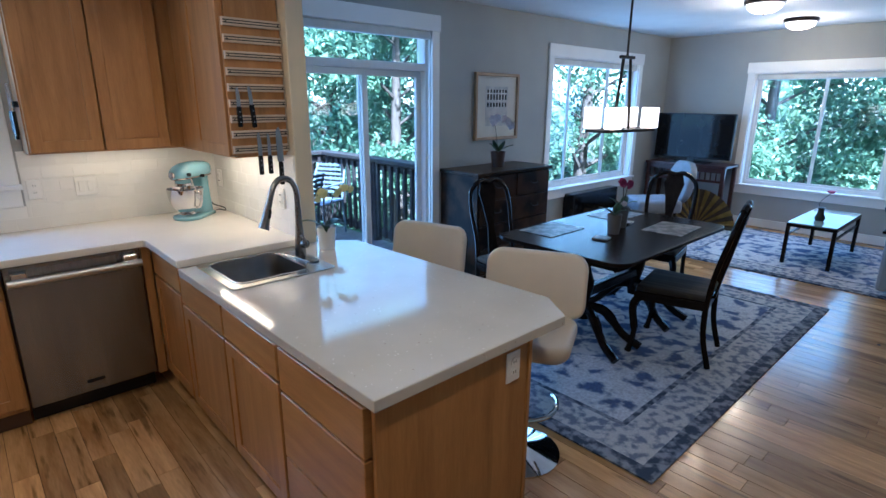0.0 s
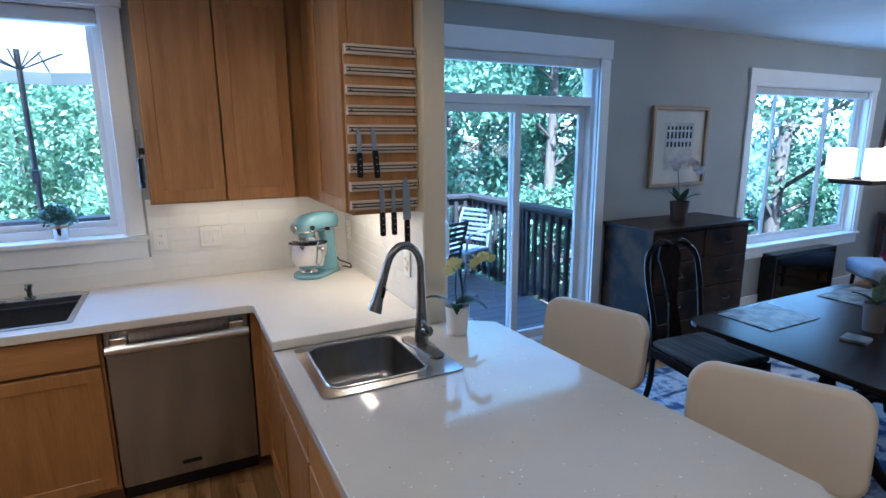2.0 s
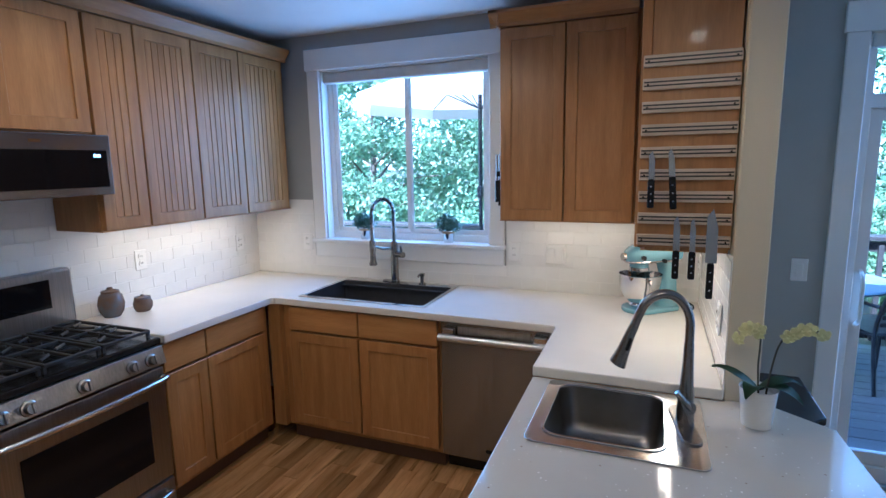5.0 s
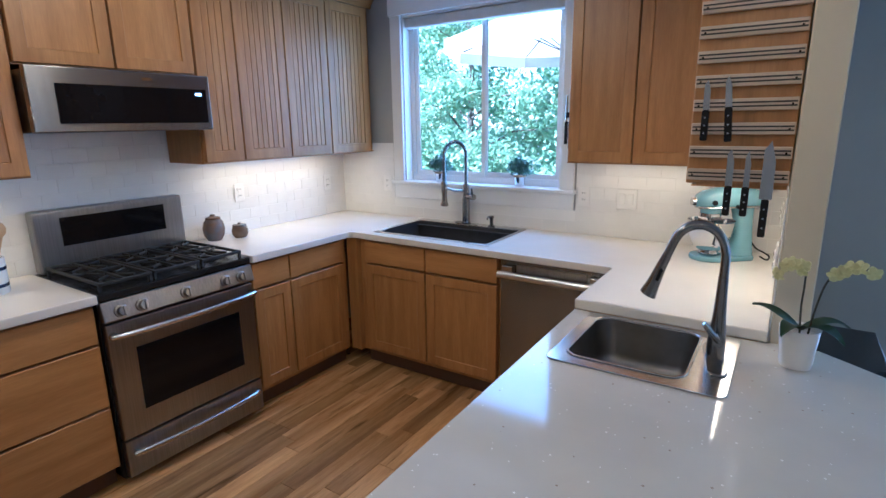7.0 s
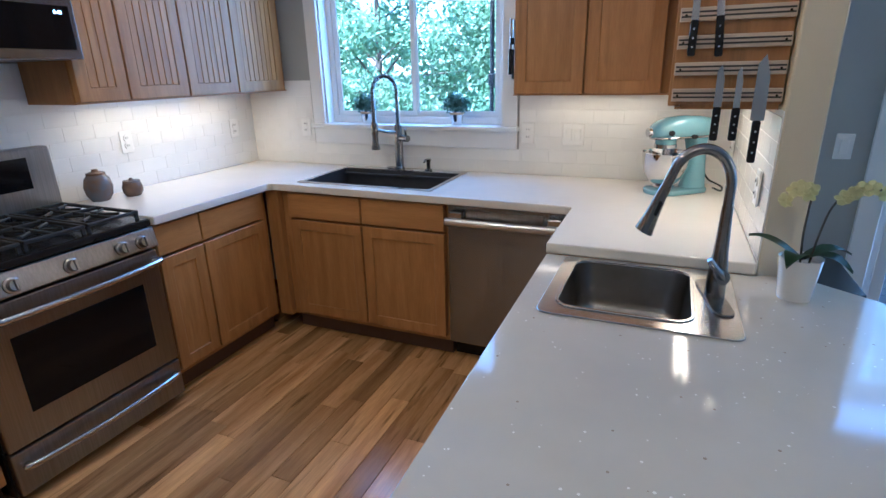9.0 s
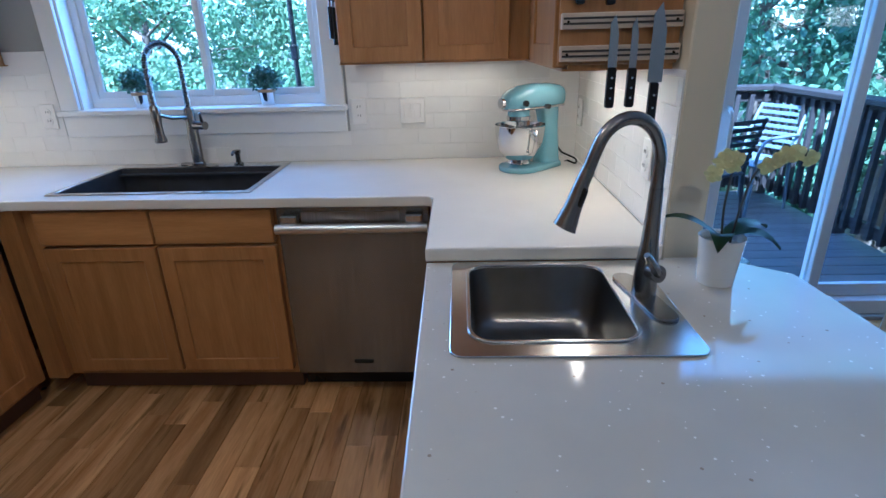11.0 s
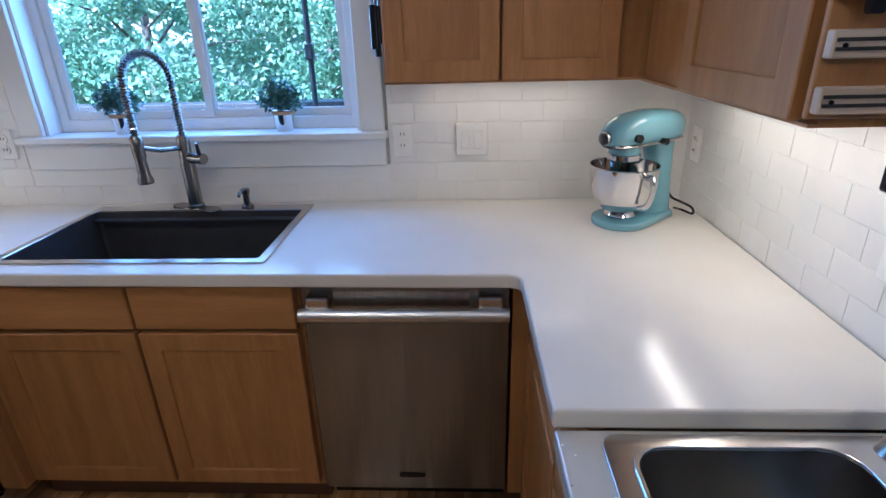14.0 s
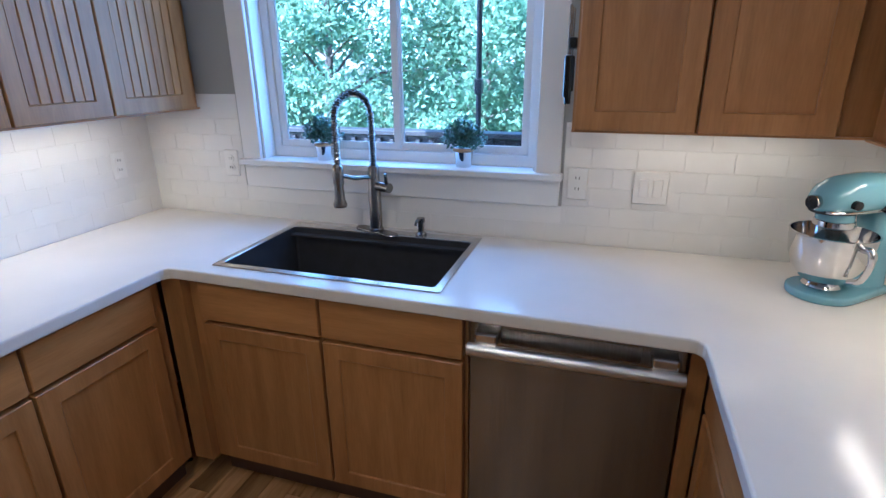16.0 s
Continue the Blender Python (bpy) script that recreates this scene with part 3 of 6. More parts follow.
ms = thing("kitchen_sink", I4, "black workstation sink with steel rim in white worktop", "sink")
part("rim", slab(rect(-2.165, -0.592, -1.34, -0.055, 0.008), [rect(-2.138, -0.563, -1.367, -0.117, 0.012)], 0.9145, 0.919, 0.0015, 1), M_STEELH, ms, "brushed steel rim")
part("basin", bowl(-2.1385, -0.5635, -1.3665, -0.1165, 0.9145, 0.22, 0.012, 0.004, 0.02), M_SINKBLK, ms)
part("ledge", box(-2.136, -0.15, 0.885, -1.368, -0.12, 0.893), M_SINKBLK, ms)
part("drain", lathe([(0.045, 0), (0.045, 0.004), (0.02, 0.002), (0, 0.002)], 20, (-1.73, -0.3, 0.696)), M_STEELH, ms, smooth=True)
ps = thing("bar_sink", I4, "drop-in stainless steel sink with rounded bowl", "sink")
part("rim", slab(rect(-0.555, -1.685, -0.055, -1.222, 0.03), [rect(-0.51, -1.63, -0.17, -1.255, 0.05)], 0.8755, 0.881, 0.0025, 2), M_STEELH, ps)
part("basin", bowl(-0.512, -1.632, -0.168, -1.253, 0.8775, 0.17, 0.06, 0.014, 0.05), M_BASIN, ps, smooth=True)
part("lip", slab(rect(-0.518, -1.638, -0.162, -1.247, 0.055), [rect(-0.509, -1.629, -0.171, -1.256, 0.048)], 0.8805, 0.885, 0.0015, 1), M_STEELH, ps)
part("drain", lathe([(0.045, 0), (0.043, 0.004), (0.03, 0.003), (0.028, -0.004), (0, -0.004)], 24, (-0.37, -1.53, 0.7085)), M_STEELH, ps, smooth=True)

# spring-neck faucet and soap pump at the main sink
f = thing("spring_faucet", pose(-1.772, -0.09, 0.919, 0, 0, -22), "brushed nickel spring-neck kitchen faucet", "faucet")
part("base_plate", slab(rect(-0.11, -0.025, 0.11, 0.025, 0.024), [], 0, 0.006, 0.002), M_NICKEL, f)
part("body", lathe([(0.03, 0.006), (0.03, 0.015), (0.025, 0.02), (0.025, 0.17), (0.022, 0.18), (0.022, 0.26), (0.016, 0.27), (0.0, 0.27)], 20), M_NICKEL, f, smooth=True)
arc = [(0, 0, 0.26), (0, 0, 0.42)] + [(0, -0.088 + 0.088 * math.cos(a), 0.455 + 0.09 * math.sin(a)) for a in np.linspace(0, math.pi, 9)] + [(0, -0.176, 0.42), (0, -0.176, 0.30)]
arc = curve_pts(arc, 10)
part("hose", tube(arc, 0.009, 8), M_NICKEL, f, smooth=True)
cum, coil = 0.0, []
for i in range(len(arc) - 1):
    d = (arc[i + 1] - arc[i])
    tgt = d.normalized()
    sx, sy = Vector((1, 0, 0)), tgt.cross(Vector((1, 0, 0)))
    n = max(1, int(d.length / 0.0014))
    for k in range(n):
        p = arc[i] + d * k / n
        ph = cum * 2 * math.pi / 0.0095
        coil.append(p + 0.0125 * (math.cos(ph) * sx + math.sin(ph) * sy))
        cum += d.length / n
part("spring", tube(coil, 0.0027, 4), M_NICKEL, f, smooth=True)
part("spray_head", lathe([(0.0, 0.0), (0.024, 0.0), (0.026, 0.01), (0.019, 0.03), (0.017, 0.08), (0.02, 0.09), (0.02, 0.15), (0.012, 0.16), (0, 0.16)], 16, (0, -0.176, 0.14)), M_NICKEL, f, smooth=True)
part("dock_arm", tube([(0, 0, 0.225), (0, -0.10, 0.235), (0, -0.176, 0.26)], 0.008, 8), M_NICKEL, f, smooth=True)
part("valve", tube([(0.02, 0, 0.19), (0.085, 0, 0.19)], 0.019, 14), M_NICKEL, f, smooth=True)
part("lever", tube([(0.07, 0, 0.19), (0.085, -0.02, 0.25)], [0.009, 0.005], 8), M_NICKEL, f, smooth=True)
s = thing("soap_pump", pose(-1.582, -0.085, 0.919), "brushed nickel built-in soap pump", "soap dispenser")
part("stem", lathe([(0.022, 0), (0.022, 0.008), (0.012, 0.014), (0.012, 0.05), (0.016, 0.055), (0.016, 0.07), (0, 0.072)], 14), M_NICKEL, s, smooth=True)
part("nozzle", tube(curve_pts([(0, 0, 0.065), (0.0, -0.04, 0.07), (0.0, -0.06, 0.058)], 4), 0.006, 8), M_NICKEL, s, smooth=True)
# pull-down faucet at the bar sink
f = thing("bar_faucet", pose(-0.112, -1.44, 0.881, 0, 0, 10) @ Matrix.Diagonal((0.86, 1, 0.99, 1)), "brushed nickel pull-down gooseneck faucet", "faucet")
part("base_plate", slab(rect(-0.032, -0.125, 0.032, 0.125, 0.031), [], 0, 0.007, 0.003), M_NICKEL, f)
part("body", lathe([(0.030, 0.007), (0.029, 0.05), (0.026, 0.10), (0.022, 0.13), (0.018, 0.20), (0.016, 0.26)], 20), M_NICKEL, f, smooth=True)
neck = [(0, 0, 0.24), (0, 0, 0.30)] + [(-0.085 + 0.085 * math.cos(a), 0, 0.315 + 0.095 * math.sin(a)) for a in np.linspace(0.15, math.pi - 0.35, 8)] + [(-0.185, 0, 0.30)]
part("neck", tube(curve_pts(neck, 6), 0.0148, 14), M_NICKEL, f, smooth=True)
part("spray_head", tube([(-0.18, 0, 0.31), (-0.192, 0, 0.285), (-0.215, 0, 0.225), (-0.232, 0, 0.185)], [0.016, 0.017, 0.022, 0.029], 18), M_NICKEL, f, smooth=True)
part("spray_button", moved(box(-0.006, -0.005, -0.02, 0.006, 0.005, 0.02, 0.003), pose(-0.2, -0.022, 0.255, 0, 20)), M_BLACK, f)
part("valve", tube([(0, -0.02, 0.075), (0, -0.052, 0.08)], 0.02, 14), M_NICKEL, f, smooth=True)
part("lever", tube(curve_pts([(0, -0.045, 0.08), (-0.02, -0.06, 0.10), (-0.05, -0.068, 0.135)], 4), [0.012] * 4 + [0.010] * 4 + [0.007], 10), M_NICKEL, f, smooth=True)

# dishwasher
M_HANDLE = mat("satin_handle_steel", (0.72, 0.71, 0.69), 0.36, 1.0, col2=(0.68, 0.67, 0.65), scale=10)
d = thing("dishwasher", pose(-1.245, 0, 0), "stainless steel dishwasher with tubular handle", "dishwasher")
part("body", box(0.003, -0.585, 0.10, 0.597, -0.02, 0.868), M_BLACK, d)
part("door", box(0.006, -0.625, 0.115, 0.594, -0.586, 0.865, 0.004, 2), M_STEEL, d)
part("grip_recess", box(0.10, -0.6275, 0.798, 0.48, -0.6255, 0.845, 0.0008), M_DSTEEL, d)
h = part("handle", tube([(0.012, -0.672, 0.792), (0.588, -0.672, 0.792)], 0.019, 16), M_HANDLE, d, "satin steel bar handle", True)
for x in (0.03, 0.505):
    part("handle_mount", box(x, -0.668, 0.80, x + 0.065, -0.6255, 0.842, 0.006, 2), M_STEELH, h)
part("badge", stand(slab(rect(0.25, 0.165, 0.335, 0.183, 0.008), [], -0.6275, -0.6255)), M_BLACK, d)
part("toe_kick", box(0.004, -0.53, 0.0, 0.596, -0.5, 0.099), M_BLACK, d)

# gas range
r = thing("gas_range", pose(XW, -2.150, 0, 0, 0, 90) @ Matrix.Diagonal((1.0, 0.945, 0.978, 1)), "stainless steel gas range with black cooktop", "range")
W = 0.745
part("body", box(0.002, -0.63, 0.03, W - 0.002, -0.012, 0.895), M_BLACK, r)
part("cooktop", box(0, -0.665, 0.896, W, -0.012, 0.93, 0.008, 2), M_BLACK, r)
part("back_guard", box(0.01, -0.085, 0.931, W - 0.01, -0.012, 1.235, 0.012, 2), M_DSTEEL, r)
part("display", box(0.12, -0.089, 1.055, W - 0.12, -0.0855, 1.195, 0.001), M_BGLASS, r)
part("control_panel", moved(box(0.0, -0.02, -0.045, W, 0.02, 0.045, 0.006, 2), pose(0, -0.66, 0.845, -14)), M_DSTEEL, r)
for x in (0.075, 0.165, 0.37, 0.58, 0.67):
    k = part("knob", moved(lathe([(0.03, 0), (0.03, 0.008), (0.023, 0.012), (0.021, 0.034), (0, 0.036)], 18), pose(x, -0.681, 0.842, 76)), M_DSTEEL, r, smooth=True)
    part("knob_grip", moved(box(-0.005, -0.02, 0.03, 0.005, 0.02, 0.042, 0.002), pose(x, -0.681, 0.842, 76)), M_DSTEEL, k)
od = part("oven_door", box(0.008, -0.672, 0.235, W - 0.008, -0.631, 0.79, 0.006, 2), M_DSTEEL, r)
part("oven_window", box(0.115, -0.6755, 0.35, W - 0.105, -0.6725, 0.655, 0.001), M_BGLASS, od)
hb = [(0.03, -0.672, 0.742), (0.045, -0.715, 0.742), (W / 2, -0.74, 0.742), (W - 0.045, -0.715, 0.742), (W - 0.03, -0.672, 0.742)]
part("handle", tube(curve_pts(hb, 8), 0.014, 12), M_STEELH, od, "satin steel bowed handle", True)
dr = part("drawer", box(0.008, -0.672, 0.045, W - 0.008, -0.631, 0.225, 0.006, 2), M_DSTEEL, r)
hb = [(0.05, -0.672, 0.165), (0.07, -0.70, 0.165), (W / 2, -0.722, 0.165), (W - 0.07, -0.70, 0.165), (W - 0.05, -0.672, 0.165)]
part("handle", tube(curve_pts(hb, 8), 0.013, 12), M_STEELH, dr, "satin steel bowed handle", True)
for gx in (0.025, 0.26, 0.495):
    g = bmesh.new()
    x1 = gx + 0.225
    for y in (-0.625, -0.36, -0.10):
        box(gx, y - 0.007, 0.955, x1, y + 0.007, 0.97, 0.003, 1, g)
    for x in (gx, gx + 0.106, x1 - 0.013):
        box(x, -0.625, 0.9555, x + 0.013, -0.10, 0.9705, 0.003, 1, g)
    for y in (-0.49, -0.23):
        for a in (0.6, 2.2, 3.8, 5.3):
            c = (gx + 0.1125, y)
            tube([(c[0] + 0.03 * math.cos(a), c[1] + 0.03 * math.sin(a), 0.966), (c[0] + 0.105 * math.cos(a), c[1] + 0.11 * math.sin(a), 0.966)], 0.0065, 6, g)
    for x in (gx + 0.006, x1 - 0.006):
        for y in (-0.62, -0.105):
            box(x - 0.006, y - 0.006, 0.93, x + 0.006, y + 0.006, 0.957, 0, 1, g)
    part("grate", g, M_IRON, r)
for x, y in ((0.1375, -0.49), (0.1375, -0.23), (0.3725, -0.36), (0.6075, -0.49), (0.6075, -0.23)):
    part("burner", lathe([(0.055, 0.93), (0.055, 0.937), (0.038, 0.939), (0.038, 0.95), (0, 0.952)], 20, (x, y, 0)), M_IRON, r, smooth=True)

# microwave
m = thing("microwave", pose(XW, -2.19, 1.565, 0, 0, 90) @ Matrix.Diagonal((1.035, 1.09, 1, 1)), "stainless over-range microwave with black glass door", "microwave")
part("body", box(0, -0.37, 0.0, 0.755, -0.012, 0.245), M_DSTEEL, m)
part("front", box(-0.002, -0.405, 0.0, 0.757, -0.371, 0.262, 0.005, 2), M_STEEL, m)
part("door_glass", box(0.09, -0.4085, 0.035, 0.735, -0.4055, 0.195, 0.001), M_BGLASS, m)
part("badge", box(0.43, -0.4075, 0.224, 0.475, -0.4055, 0.236), M_CHROME, m)
cl = bpy.data.curves.new("clock", "FONT")
cl.body, cl.size = "5:45", 0.018
ck = new("clock_digits", cl)
ck.parent = m
ck.matrix_local = pose(0.675, -0.4092, 0.165, 90)
ck.data.materials.append(mat("clock_glow", (0.5, 0.8, 1.0), emit=3.0))


# wall cabinets
def wall_cabinet(m, w, doors, z0, z1, d=0.31, beads=(), label="maple wall cabinet with shaker doors"):
    c = thing("wall_cabinet", m, label, "kitchen cabinet", "wall cabinets")
    part("body", box(0, -d + 0.014, z0, w, -0.002, z1), M_MAPLE, c)
    part("bottom_rail", box(0, -d, z0, w, -d + 0.0135, z0 + 0.006), M_MAPLE_H, c)
    for i, (a, b) in enumerate(doors):
        shaker(c, a, z0 + 0.008, b, z1 - 0.03, -d - 0.021, i in beads)
    return c


ZC = 2.39
wall_cabinet(pose(-1.015, -0.009, 0), 1.03, [(0.008, 0.342), (0.350, 0.684)], 1.36, ZC, 0.27, label="maple wall cabinet beside the window")
wall_cabinet(pose(XP - 0.006, -0.306, 0, 0, 0, -90), 0.808, [(0.34, 0.79)], 1.36, ZC, 0.28, label="maple corner wall cabinet with knife rack end")
wall_cabinet(pose(XW + 0.009, -1.415, 0, 0, 0, 90), 1.385, [(0.006, 0.242), (0.250, 0.586), (0.594, 0.938), (0.946, 1.335)], 1.385, ZC, 0.33, (0, 1, 2, 3), "maple wall cabinet with beadboard doors")
wall_cabinet(pose(XW + 0.009, -2.195, 0, 0, 0, 90), 0.778, [(0.006, 0.384), (0.394, 0.772)], 1.832, ZC, 0.33, label="short maple cabinet above the microwave")
wall_cabinet(pose(XW + 0.009, -3.13, 0, 0, 0, 90), 0.932, [(0.006, 0.46), (0.468, 0.926)], 1.385, ZC, 0.33, (0, 1), "maple wall cabinet with beadboard doors")
def crown(name, pts, zb, label):
    """A moulding run: pts along the cabinet fronts, flaring outwards to the given side."""
    t = thing(name, I4, label, "crown moulding", kind="structure")
    for (xa, ya), (xb, yb), nx, ny in pts:
        b = bmesh.new()
        prof = [(0.0, 0.0), (0.012, 0.0), (0.014, 0.02), (0.05, 0.065), (0.05, 0.08), (0.0, 0.08)]
        va = [b.verts.new((xa + nx * o, ya + ny * o, zb + z)) for o, z in prof]
        vb = [b.verts.new((xb + nx * o, yb + ny * o, zb + z)) for o, z in prof]
        for i in range(len(prof)):
            j = (i + 1) % len(prof)
            b.faces.new((va[i], va[j], vb[j], vb[i]))
        b.faces.new(va)
        b.faces.new(vb[::-1])
        part("moulding", b, M_MAPLE_H, t)
crown("trim", [((-2.606, -3.13), (-2.606, -0.012), 1, 0)], ZC - 0.02, "maple crown moulding on the wall cabinets")
crown("trim", [((-1.065, -0.279), (-0.33, -0.279), 0, -1), ((-1.015, -0.329), (-1.015, -0.01), -1, 0)], ZC - 0.02, "maple crown moulding on the wall cabinets")

# knife rack on the cabinet end
RY = -1.1155
k = thing("knife_rack", pose(-0.28, RY, 0), "maple board of magnetic knife strips", "knife rack")
part("board", box(0.0, -0.012, 1.375, 0.296, -0.0005, 2.02, 0.002), M_MAPLE, k)
M_RAILDK = mat("dark_magnet_rail", (0.07, 0.065, 0.06), 0.35, 0.6)
M_STRIP = mat("strip_wood", (0.64, 0.53, 0.40), 0.45, col2=(0.54, 0.43, 0.31), scale=3, stretch=(1, 8, 8))
for i in range(9):
    z = 1.384 + i * 0.0745
    st = part("strip", box(0.002, -0.031, z, 0.294, -0.0125, z + 0.037, 0.002), M_STRIP, k)
    for dz in (0.010, 0.022):
        part("magnet_bar", box(0.006, -0.0335, z + dz, 0.29, -0.0315, z + dz + 0.005), M_RAILDK, st)
    for x in (0.018, 0.278):
        part("screw", moved(lathe([(0, 0), (0.0035, 0), (0.003, 0.003), (0, 0.003)], 8), pose(x, -0.0315, z + 0.017, 90)), M_BLACK, st)


def knife(x, ztip, blade, width, handle, tilt=0.0):
    t = thing("kitchen_knife", pose(x, RY - 0.036, ztip, 0, tilt), "steel kitchen knife with black riveted handle", "knife", "knives on the rack")
    b = bmesh.new()
    prof = [(0.0, 0.0), (width * 0.45, -blade * 0.35), (width * 0.5, -blade), (-width * 0.5, -blade), (-width * 0.5, -blade * 0.15)]
    fr = [b.verts.new((x2, -0.0012, z2)) for x2, z2 in prof]
    bk = [b.verts.new((x2, 0.0012, z2)) for x2, z2 in prof]
    b.faces.new(fr)
    b.faces.new(bk[::-1])
    for i in range(5):
        b.faces.new((fr[i], bk[i], bk[(i + 1) % 5], fr[(i + 1) % 5]))
    part("blade", b, M_STEELH, t)
    h = part("handle", slab(rect(-0.011, -handle, 0.011, 0.0, 0.006), [], -0.008, 0.008, 0.003), M_BLACK, t)
    h.data.transform(pose(0, 0, -blade) @ Matrix(((1, 0, 0, 0), (0, 0, -1, 0), (0, 1, 0, 0), (0, 0, 0, 1))))
    for i in (0.25, 0.5, 0.75):
        part("rivet", moved(lathe([(0, 0), (0.003, 0), (0.003, 0.001), (0, 0.001)], 8), pose(0, -0.008, -blade - handle * i, 90)), M_STEELH, h)


knife(-0.238, 1.706, 0.095, 0.02, 0.098)
knife(-0.180, 1.714, 0.095, 0.02, 0.110, -4)
knife(-0.150, 1.489, 0.12, 0.022, 0.098)
knife(-0.100, 1.482, 0.115, 0.018, 0.095)
knife(-0.042, 1.514, 0.183, 0.036, 0.122)
# small tools on the cabinet side by the window
ts = thing("tool_strip", pose(-1.0165, -0.155, 1.60), "dark magnetic strip holding kitchen tools", "tool strip")
part("strip", box(-0.02, -0.12, 0.0, -0.0005, 0.12, 0.03, 0.002), M_BLACK, ts)
for i, (y, l) in enumerate(((-0.09, 0.2), (-0.03, 0.24), (0.04, 0.18))):
    tl = thing("kitchen_tool", pose(-1.041, -0.155 + y, 1.66), "black-handled steel kitchen tool", "utensil", "tools by the window")
    part("blade", box(-0.003, -0.012, -0.08, 0.003, 0.012, 0.06, 0.002), M_STEELH, tl)
    part("handle", tube([(0, 0, -0.08), (0, 0, -0.08 - l * 0.6)], 0.010, 8), M_BLACK, tl, smooth=True)

# stand mixer
def loft(rows, seg=24, square=2.6):
    """Rounded-square sections along x: each row is x, half width, centre height, half height."""
    b = bmesh.new()
    rings = []
    for x, hw, zc, hh in rows:
        ring = []
        for k in range(seg):
            a = 2 * math.pi * k / seg
            c, d = math.cos(a), math.sin(a)
            ring.append(b.verts.new((x, hw * math.copysign(abs(c) ** (2 / square), c), zc + hh * math.copysign(abs(d) ** (2 / square), d))))
        rings.append(ring)
    for p, q in zip(rings, rings[1:]):
        for k in range(seg):
            b.faces.new((p[k], p[(k + 1) % seg], q[(k + 1) % seg], q[k]))
    b.faces.new(rings[0][::-1])
    b.faces.new(rings[-1])
    return b


mx = thing("stand_mixer", pose(-0.225, -0.25, 0.914, 0, 0, 212) @ Matrix.Scale(0.93, 4), "aqua blue stand mixer with steel bowl", "stand mixer")
foot = [(0.06 + 0.098 * math.cos(a), 0.098 * math.sin(a)) for a in np.linspace(-1.75, 1.75, 17)] + [(-0.135, 0.062), (-0.15, 0.045), (-0.15, -0.045), (-0.135, -0.062)]
part("base", slab(foot, [], 0.0, 0.026, 0.008, 3), M_TEAL, mx, smooth=True)
part("column", moved(loft([(-0.02, 0.052, 0.095, 0.062), (0.03, 0.050, 0.098, 0.052), (0.09, 0.045, 0.100, 0.044), (0.16, 0.043, 0.096, 0.044), (0.22, 0.046, 0.088, 0.052), (0.255, 0.05, 0.082, 0.06)]), pose(0, 0, 0.045, 0, -90)), M_TEAL, mx, smooth=True)
hd = part("head", loft([(-0.165, 0.022, 0.318, 0.022), (-0.158, 0.044, 0.318, 0.044), (-0.135, 0.058, 0.320, 0.052), (-0.08, 0.064, 0.324, 0.056), (0.0, 0.066, 0.326, 0.057), (0.08, 0.062, 0.322, 0.053), (0.125, 0.053, 0.315, 0.044), (0.148, 0.040, 0.309, 0.033), (0.158, 0.022, 0.306, 0.018)]), M_TEAL, mx, smooth=True)
part("trim_band", loft([(-0.15, 0.050, 0.283, 0.010), (-0.10, 0.0645, 0.283, 0.010), (0.08, 0.0635, 0.279, 0.010), (0.135, 0.048, 0.279, 0.010), (0.15, 0.03, 0.280, 0.009)]), M_CHROME, hd, "chrome trim band", True)
part("neck_block", lathe([(0, 0.225), (0.046, 0.226), (0.05, 0.235), (0.05, 0.272), (0, 0.272)], 24, (0.075, 0, 0)), M_TEAL, hd, smooth=True)
part("drip_ring", lathe([(0.0505, 0.228), (0.0535, 0.23), (0.0535, 0.246), (0.0505, 0.248)], 24, (0.075, 0, 0)), M_CHROME, hd, smooth=True)
part("speed_knob", tube([(-0.03, 0.062, 0.285), (-0.03, 0.082, 0.285)], 0.011, 12), M_BLACK, hd, smooth=True)
part("lock_knob", tube([(0.085, 0.05, 0.306), (0.09, 0.075, 0.306)], 0.013, 12), M_BLACK, hd, smooth=True)
part("hub_cap", tube([(0.15, 0, 0.306), (0.176, 0, 0.306)], 0.021, 18), M_CHROME, hd, smooth=True)
part("beater_shaft", tube([(0.075, 0, 0.225), (0.075, 0, 0.17)], 0.013, 12), M_CHROME, mx, smooth=True)
bo = part("bowl", lathe([(0.0, 0.03), (0.05, 0.03), (0.054, 0.036), (0.046, 0.047), (0.068, 0.062), (0.092, 0.094), (0.107, 0.135), (0.113, 0.185), (0.114, 0.205), (0.117, 0.208), (0.112, 0.209), (0.109, 0.185), (0.102, 0.135), (0.086, 0.096), (0.06, 0.066), (0.0, 0.06)], 32, (0.065, 0, 0)), M_CHROME, mx, "polished steel bowl", True)
part("bowl_handle", tube(curve_pts([(0.085, 0.112, 0.19), (0.09, 0.142, 0.188), (0.09, 0.146, 0.15), (0.088, 0.128, 0.10), (0.085, 0.095, 0.082)], 6), [0.011] * 10 + [0.009] * 15, 10), M_CHROME, bo, smooth=True)
part("cord", tube(curve_pts([(-0.145, 0.02, 0.09), (-0.165, 0.03, 0.06), (-0.19, 0.05, 0.045), (-0.205, 0.085, 0.03), (-0.18, 0.11, 0.018), (-0.165, 0.075, 0.026), (-0.19, 0.04, 0.016), (-0.21, 0.01, 0.008)], 6), 0.0045, 6), M_BLACK, mx, "looped black power cord", True)

